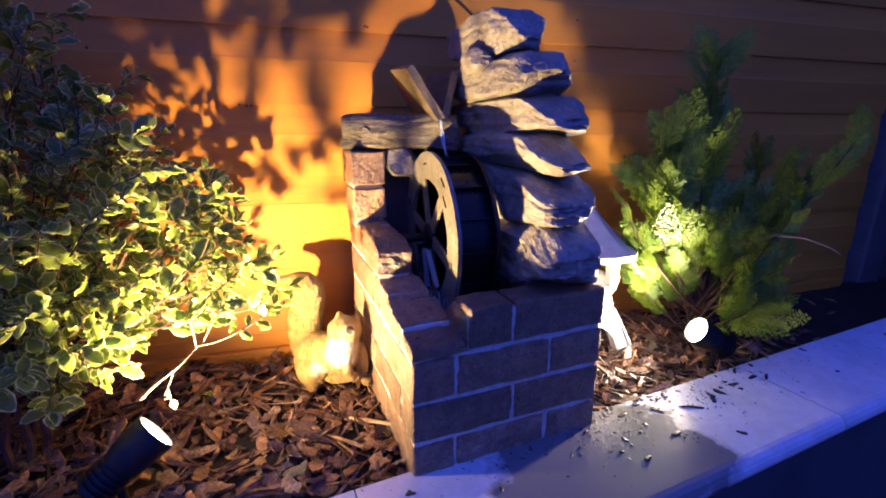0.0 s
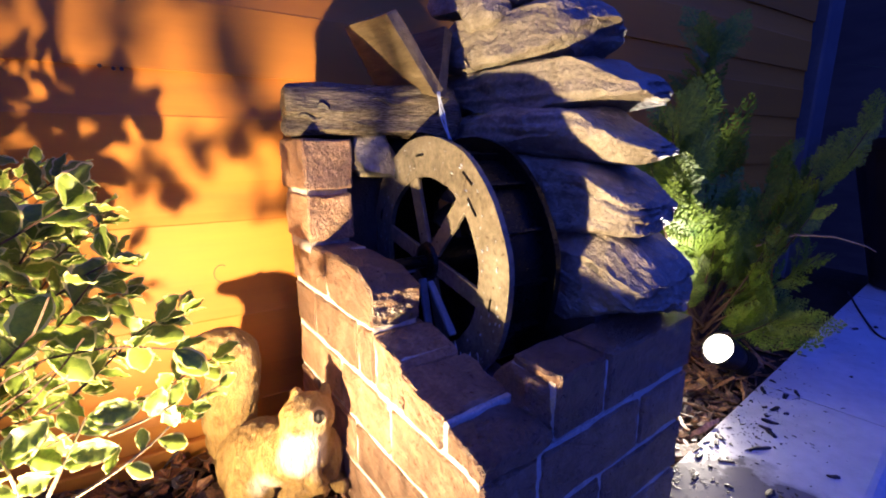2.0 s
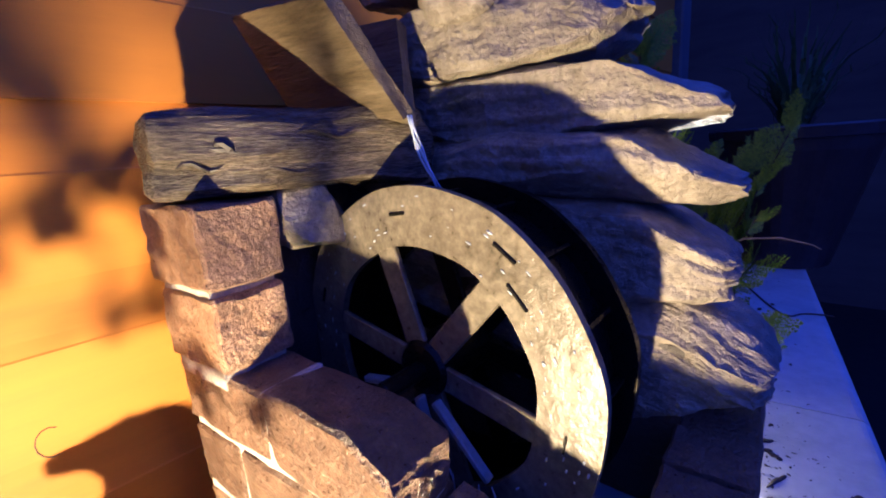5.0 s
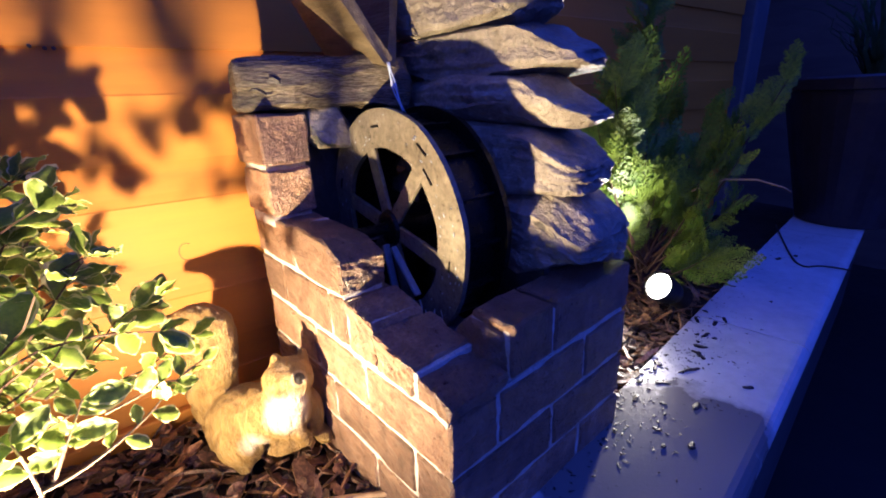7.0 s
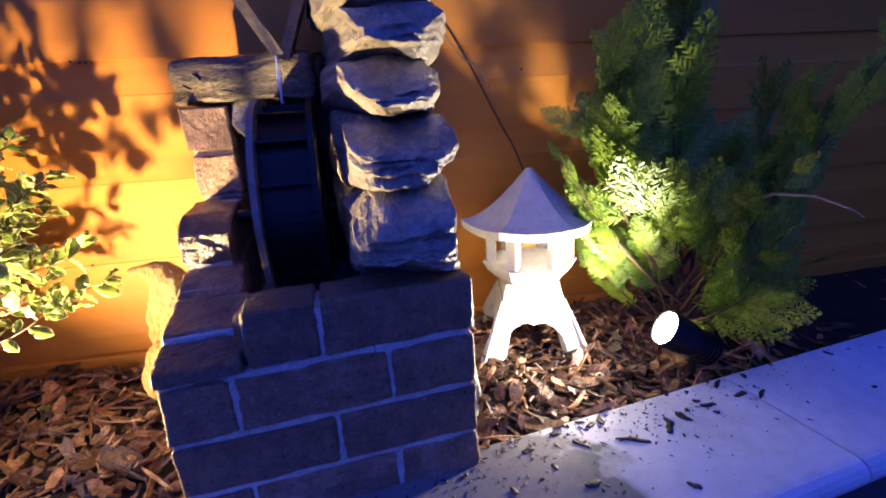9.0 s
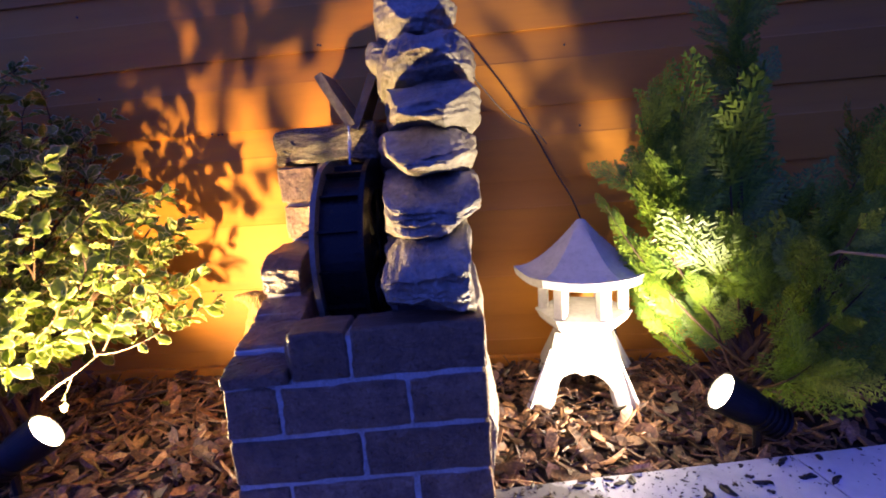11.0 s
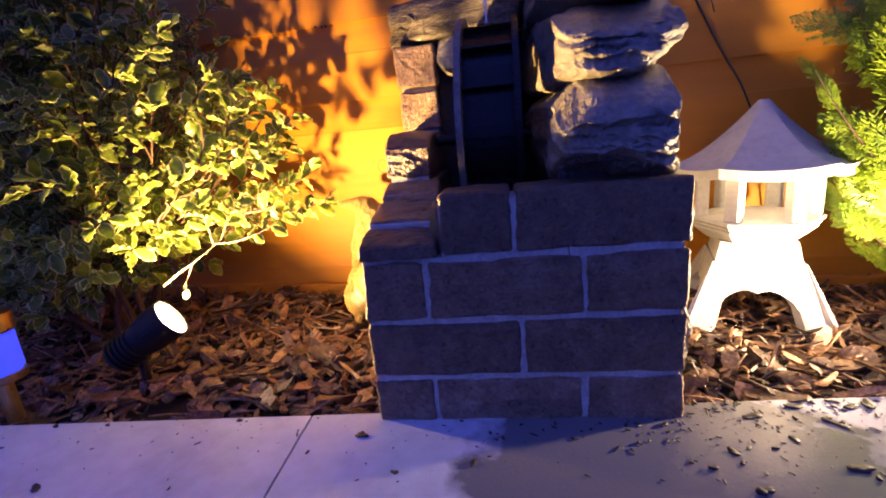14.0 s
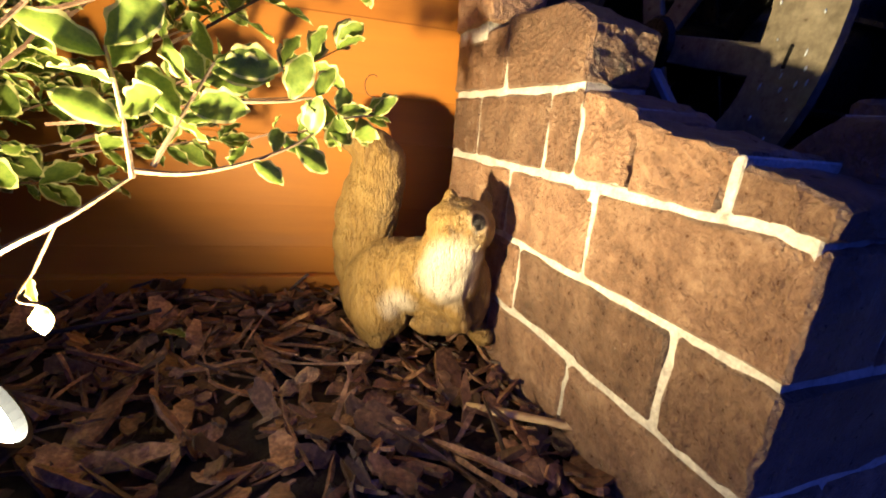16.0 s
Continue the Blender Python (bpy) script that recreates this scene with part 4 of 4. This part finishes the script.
def spray_data(seed, length):
    """A flat fan of webbed scale leaves, lying in its xy plane."""
    rng = random.Random(seed)
    g = ([], [])
    up = Vector((0, 0, 1))
    n = max(6, int(length / 0.0125))
    bend = rng.uniform(-0.12, 0.12)
    axis = [Vector((bend * length * (i / n) ** 2, length * i / n, -0.16 * length * (i / n) ** 2)) for i in range(n + 1)]
    for p, q in zip(axis, axis[1:]):
        strip(g, p, q, 0.0030, 0.0017, up)
    for i in range(1, n + 1):
        f = i / n
        L1 = length * 0.42 * (1 - f) ** 0.7 * min(1, 0.40 + f * 3.0) * rng.uniform(0.75, 1.15) + 0.008
        for s in (-1, 1):
            ang = math.radians(rng.uniform(38, 52)) * s
            d = Vector((math.sin(ang), math.cos(ang), rng.uniform(-0.25, 0.15)))
            p0 = axis[i - 1].lerp(axis[i], 0.4 if s > 0 else 0.95)
            m = max(3, int(L1 / 0.0062))
            prev = p0
            for j in range(1, m + 1):
                q = p0 + d * L1 * j / m + Vector((0, 0.05 * L1 * (j / m) ** 2, -0.22 * L1 * (j / m) ** 2))
                strip(g, prev, q, 0.0026, 0.0015, up)
                L2 = min(0.0200, L1 * 0.46) * (1 - 0.60 * j / m) * rng.uniform(0.75, 1.2) + 0.004
                for s2 in (-1, 1):
                    a2 = ang + math.radians(rng.uniform(28, 42)) * s2
                    d2 = Vector((math.sin(a2), math.cos(a2), rng.uniform(-0.3, 0.2)))
                    strip(g, prev, prev + d2 * L2, 0.0020, 0.0014, up)
                prev = q
    return g


sprays = [spray_data(60 + i, 0.085 + 0.016 * i) for i in range(6)]
conifer = tagged(new("conifer"), "young green conifer with flat feathery sprays", "conifer")
CB = Vector((0.815, 0.745, -0.02))
conifer.matrix_world = Matrix.Translation(CB)
rng = random.Random(9)
needles = Gather()
# each limb: where it ends, its thickness, its sprays, their size, where they begin, how far they spread
conifer_limbs = [
    ((0.803, 0.778, 0.625), 0.008, 46, 0.52, 0.56, 0.70),
    ((0.812, 0.790, 0.560), 0.005, 20, 0.52, 0.50, 0.75),
    ((0.692, 0.757, 0.470), 0.005, 18, 0.75, 0.45, 0.60),
    ((0.715, 0.775, 0.430), 0.005, 11, 0.90, 0.40, 0.70),
    ((0.755, 0.780, 0.415), 0.005, 11, 0.95, 0.40, 0.70),
    ((0.780, 0.740, 0.370), 0.005, 9, 1.00, 0.35, 0.70),
    ((0.610, 0.775, 0.330), 0.003, 10, 0.45, 0.40, 0.35),
    ((0.690, 0.785, 0.130), 0.003, 7, 0.60, 0.40, 0.50),
    ((0.715, 0.775, 0.170), 0.003, 11, 0.60, 0.35, 0.65),
    ((0.750, 0.745, 0.200), 0.003, 10, 0.60, 0.35, 0.60),
    ((0.660, 0.800, 0.230), 0.003, 9, 0.50, 0.40, 0.50),
    ((0.770, 0.700, 0.290), 0.003, 9, 0.60, 0.50, 0.60),
    ((0.650, 0.735, 0.455), 0.004, 14, 0.55, 0.45, 0.55),
    ((0.640, 0.760, 0.390), 0.004, 14, 0.60, 0.45, 0.60),
    ((0.690, 0.735, 0.400), 0.004, 12, 0.70, 0.40, 0.60),
    ((0.810, 0.600, 0.130), 0.003, 13, 0.60, 0.30, 0.65),
    ((0.920, 0.645, 0.112), 0.003, 9, 0.60, 0.40, 0.50),
    ((0.850, 0.590, 0.320), 0.004, 12, 0.60, 0.40, 0.70),
    ((0.830, 0.640, 0.260), 0.004, 10, 0.70, 0.35, 0.75),
    ((0.860, 0.590, 0.235), 0.004, 9, 0.65, 0.45, 0.60),
    ((0.850, 0.670, 0.165), 0.003, 8, 0.70, 0.30, 0.80),
    ((0.955, 0.700, 0.410), 0.005, 16, 0.55, 0.40, 0.60),
    ((0.930, 0.560, 0.470), 0.004, 18, 0.36, 0.50, 0.35),
    ((0.960, 0.640, 0.400), 0.005, 16, 0.55, 0.45, 0.55),
    ((1.130, 0.840, 0.310), 0.004, 15, 0.60, 0.45, 0.50),
    ((1.040, 0.820, 0.390), 0.005, 16, 0.65, 0.40, 0.60),
    ((0.960, 0.820, 0.200), 0.004, 12, 0.65, 0.40, 0.60),
    ((1.080, 0.800, 0.200), 0.004, 12, 0.65, 0.40, 0.60),
    ((1.000, 0.740, 0.110), 0.004, 11, 0.60, 0.35, 0.65),
    ((1.020, 0.870, 0.110), 0.004, 10, 0.65, 0.35, 0.65),
    ((0.900, 0.840, 0.300), 0.004, 12, 0.70, 0.35, 0.70),
    ((0.880, 0.770, 0.340), 0.005, 12, 0.75, 0.35, 0.75),
    ((1.000, 0.740, 0.270), 0.004, 9, 0.60, 0.40, 0.55),
]
for tip, r0, n_spray, size, start, spread in conifer_limbs:
    end = Vector(tip) - CB
    base = Vector((rng.uniform(-0.02, 0.02), rng.uniform(-0.02, 0.02), min(0.10, max(0.02, end.z * 0.25))))
    ctrl = Vector((end.x * 0.6, end.y * 0.6, base.z + (end.z - base.z) * 0.4))
    pts = [base * (1 - f) ** 2 + ctrl * 2 * f * (1 - f) + end * f * f for f in [i / 12 for i in range(13)]]
    wood = bmesh.new()
    tube(wood, pts, [r0 * (1 - 0.85 * i / 12) for i in range(13)], 6)
    part("stem", wood, M_BARK, conifer)
    n_spray, size = int(n_spray * 0.8), size * 1.22
    for k in range(n_spray):
        f = start + (0.97 - start) * (k + rng.random()) / n_spray
        i = min(11, int(f * 12))
        p = pts[i].lerp(pts[i + 1], f * 12 - i)
        d = (pts[i + 1] - pts[i]).normalized()
        sidev = Vector((rng.gauss(0, 1), rng.gauss(0, 1), rng.gauss(0, 0.7)))
        sidev = (sidev - d * sidev.dot(d)).normalized()
        grow = d * rng.uniform(0.7, 1.2) + sidev * spread + Vector((0, 0, 0.15))
        m = frame_at(p, grow, Vector((rng.gauss(-0.3, 0.7), -0.8, rng.gauss(0.3, 0.6)))) @ Matrix.Scale(size * rng.uniform(0.6, 1.15), 4)
        needles.add(rng.choice(sprays), m)
    needles.add(sprays[2], frame_at(pts[-3], pts[-1] - pts[-3], Vector((0.1, -1, 0.3))) @ Matrix.Scale(size * 0.7, 4))
# the broad fans that face the path: foot, tip, roll, size
for foot, tip, flat in [((0.820, 0.690, 0.175), (0.757, 0.648, 0.266), (-0.3, -1, 0.2)), ((0.830, 0.680, 0.230), (0.856, 0.590, 0.335), (0.2, -1, 0.3))]:
    d = Vector(tip) - Vector(foot)
    m = frame_at(Vector(foot) - CB, d, Vector(flat)) @ Matrix.Scale(d.length / 0.149, 4)
    needles.add(sprays[4], m)
wood = bmesh.new()
tube(wood, [Vector(p) - CB for p in ((0.830, 0.670, 0.240), (0.840, 0.610, 0.272), (0.848, 0.560, 0.276), (0.854, 0.520, 0.267), (0.856, 0.508, 0.260))], [0.0022, 0.002, 0.0018, 0.0012, 0.0006], 6)
part("stem", wood, M_TWIG, conifer, "bare pale shoot tip")
needles.make("crown", [M_CONIFER], conifer, "flat feathery sprays of scale leaves", "stuff")

# ---- pot with strap-leaved plant beyond the bed ----
pot = tagged(new("plant_pot"), "large dark tapered plant pot with a thick rim", "plant pot")
pot.matrix_world = pose(1.83, 0.625, 0.0)
bm = bmesh.new()
lathe(bm, [(0.120, 0.0), (0.128, 0.004), (0.218, 0.38), (0.224, 0.425), (0.200, 0.425), (0.198, 0.40)], 40)
part("body", bm, M_POT, pot)
bm = bmesh.new()
lathe(bm, [(0.224, 0.415), (0.238, 0.417), (0.242, 0.448), (0.236, 0.454), (0.206, 0.454), (0.204, 0.430)], 40)
part("rim", bm, M_POT, pot, "thick rounded rim")
bm = bmesh.new()
lathe(bm, [(0.198, 0.405), (0.198, 0.424), (0.02, 0.432)], 30)
part("soil", bm, M_SOIL, pot)
plant = tagged(new("grassy_plant"), "dark arching strap-leaved plant growing in the pot", "plant")
plant.matrix_world = pose(1.83, 0.625, 0.43)
blades = bmesh.new()
rng = random.Random(31)
for k in range(70):
    a, lean = rng.uniform(0, 6.28), rng.uniform(0.1, 0.9)
    L = rng.uniform(0.25, 0.5)
    prev = None
    for i in range(8):
        f = i / 7
        r = 0.04 * rng.random() + lean * L * f * 0.6
        z = L * f * (1 - 0.55 * lean * f)
        w = 0.007 * (1 - f) + 0.001
        c = Vector((math.cos(a) * r, math.sin(a) * r, z))
        s = Vector((-math.sin(a), math.cos(a), 0)) * w
        cur = (blades.verts.new(c - s), blades.verts.new(c + s))
        if prev:
            blades.faces.new((prev[0], prev[1], cur[1], cur[0]))
        prev = cur
part("leaves", blades, M_GRASS, plant)["kind"] = "stuff"

# ---- cable on the fence ----
cu = bpy.data.curves.new("cable", "CURVE")
cu.dimensions, cu.bevel_depth, cu.bevel_resolution = "3D", 0.0017, 2
sp = cu.splines.new("NURBS")
cpts = [(0.16, 0.940, 0.86), (0.216, 0.9495, 0.791), (0.323, 0.9495, 0.705), (0.398, 0.9495, 0.656), (0.455, 0.9495, 0.58), (0.511, 0.9495, 0.493), (0.565, 0.9495, 0.382), (0.60, 0.935, 0.32), (0.66, 0.92, 0.12), (0.68, 0.90, -0.03)]
sp.points.add(len(cpts) - 1)
for q, c in zip(sp.points, cpts):
    q.co = (*c, 1)
sp.use_endpoint_u, sp.order_u = True, 3
cu.materials.append(M_CABLE)
tagged(new("power_cable", cu), "thin dark cable running down the fence", "cable")

# ---- bark mulch ----
rng = random.Random(77)


def chip_data(seed):
    """A split flake of bark with ragged ends and real thickness."""
    r = random.Random(seed)
    n = 7
    kind = seed % 5
    L = (r.uniform(0.014, 0.030), r.uniform(0.030, 0.062), r.uniform(0.024, 0.052), r.uniform(0.008, 0.016), r.uniform(0.045, 0.085))[kind]
    Wd = (r.uniform(0.011, 0.020), r.uniform(0.004, 0.008), r.uniform(0.010, 0.020), r.uniform(0.005, 0.010), r.uniform(0.0018, 0.0034))[kind]
    ring_pts = []
    lean = r.uniform(-0.6, 0.6)
    for sgn, order in ((1, range(n)), (-1, reversed(range(n)))):
        for i in order:
            f = i / (n - 1)
            end = 0.5 if i in (0, n - 1) else 1.0
            y = sgn * Wd * 0.5 * end * r.uniform(0.55, 1.3)
            ring_pts.append((L * (f - 0.5) + lean * y + r.uniform(-1, 1) * L * 0.05, y))
    bend, tw, th = r.uniform(-6, 6) * (0.5 if kind == 4 else 1), r.uniform(-18, 18), r.uniform(0.0012, 0.0035)
    vs = []
    for z in (th, 0):
        for x, y in ring_pts:
            vs.append(Vector((x, y, z + bend * x * x + tw * x * y + r.uniform(-1, 1) * 0.0005)))
    m = len(ring_pts)
    faces = [((i, i + 1, m - 2 - i, m - 1 - i), 0) for i in range(n - 1)]
    faces += [((m + m - 1 - i, m + m - 2 - i, m + i + 1, m + i), 0) for i in range(n - 1)]
    faces += [((i, i + m, (i + 1) % m + m, (i + 1) % m), 0) for i in range(m)]
    return vs, faces


chips = [chip_data(i) for i in range(40)]
mulch = Gather()
for i in range(5600):
    x = rng.uniform(-1.0, 1.15) if rng.random() < 0.9 else rng.uniform(-1.6, 1.55)
    y0 = edge_y(x) + 0.006
    y = rng.uniform(y0, 0.945)
    u = (x - 0.102) * 0.995 + (y - 0.5) * 0.101
    w = -(x - 0.102) * 0.101 + (y - 0.5) * 0.995
    if 0.004 < u < 0.30 and -0.01 < w < 0.39:
        continue
    if x > 0.80 and rng.random() < min(0.9, (x - 0.80) * 6):
        continue
    z = -0.020 + 0.010 * noise.noise(Vector((x * 6, y * 6, 0))) + rng.random() ** 1.5 * 0.014
    m = pose(x, y, z, rng.gauss(0, 24), rng.gauss(0, 24), rng.uniform(0, 360)) @ Matrix.Scale(rng.uniform(0.55, 1.35), 4)
    mulch.add(rng.choice(chips), m)
ob = mulch.make("bark_mulch", [M_CHIP], None, "brown bark chip mulch spread over the bed", "stuff")
ob["category"] = "mulch"
for p in ob.data.polygons:
    p.use_smooth = False

# ---- dirt and spilled water on the coping ----
dirt = Gather()
for i in range(900):
    x = rng.gauss(0.52, 0.18) if rng.random() < 0.65 else rng.uniform(-0.8, 1.6)
    y = edge_y(x) - abs(rng.gauss(0, 0.05)) - 0.004
    if y < edge_y(x) - 0.16:
        continue
    m = pose(x, y, 0.0006, 0, 0, rng.uniform(0, 360)) @ Matrix.Scale(rng.uniform(0.03, 0.16) if rng.random() < 0.95 else rng.uniform(0.3, 0.55), 4)
    dirt.add(chips[rng.choice((0, 2, 3, 5, 7, 8, 10, 12, 13, 15, 17, 18))], m)
ob = dirt.make("spilled_bark_crumbs", [M_CRUMB], None, "crumbs of bark and soil scattered on the coping", "stuff")
ob["category"] = "dirt"

for k, (x, y, turn, size) in enumerate(((0.438, 0.437, 20, 0.55), (0.657, 0.530, 60, 0.60), (0.600, 0.520, -25, 0.75), (0.520, 0.470, 10, 0.45), (0.820, 0.560, 35, 0.45), (0.090, 0.470, -15, 0.50), (0.045, 0.440, 70, 0.40))):
    bit = Gather()
    bit.add(chips[(2, 7, 1, 12, 17, 22, 3)[k]], pose(0, 0, 0, 0, 0, turn) @ Matrix.Scale(size, 4))
    ob = bit.make("bark_piece", [M_CRUMB], None, "dark piece of bark lying on the pale coping")
    ob.location = (x, y, 0.0006)
    ob["category"], ob["group"] = "bark", "bark pieces on the coping"

# ---- small wires and stray flakes ----


def wire(name, pts, radius, label):
    c = bpy.data.curves.new(name, "CURVE")
    c.dimensions, c.bevel_depth, c.bevel_resolution = "3D", radius, 2
    s = c.splines.new("NURBS")
    s.points.add(len(pts) - 1)
    for q, p in zip(s.points, pts):
        q.co = (*p, 1)
    s.use_endpoint_u, s.order_u = True, 3
    c.materials.append(M_CABLE)
    return tagged(new(name, c), label, "cable")


wire("loose_cable", [(1.607, 0.739, 0.002), (1.375, 0.637, 0.002), (1.229, 0.561, 0.002), (1.3, 0.533, 0.002), (1.299, 0.477, 0.002)], 0.0022, "short dark cable lying on the pale coping")
wire("thin_wire", [(0.385, 0.66, 0.545), (0.398, 0.70, 0.548), (0.420, 0.76, 0.530), (0.470, 0.83, 0.480), (0.516, 0.876, 0.470), (0.545, 0.93, 0.44)], 0.0010, "thin wire from the stone tower to the fence")
wire("twig", [(-0.36, 0.80, -0.004), (-0.30, 0.80, 0.006), (-0.24, 0.83, 0.010)], 0.0022, "thin dry twig on the bark")
M_PALE = surface("fresh_wood", ((0.42, 0.28, 0.13), (0.60, 0.44, 0.24)), 40.0, 0.7, 0.6, 200, 0.3, stretch=(1, 4, 4))
flake = Gather()
flake.add(chips[6], pose(0.061, 0.637, -0.002, 8, -6, -35) @ Matrix.Diagonal((1.7, 1.5, 0.6, 1)))
ob = flake.make("wood_flake", [M_PALE], None, "pale fresh wood flake lying on dark bark")
ob["category"] = "wood chip"
ob = new("fallen_leaf", me_leaves[1])
ob.matrix_world = pose(-0.207, 0.784, 0.002, 15, 10, 60)
tagged(ob, "small fallen cream-edged leaf on the bark", "leaf")
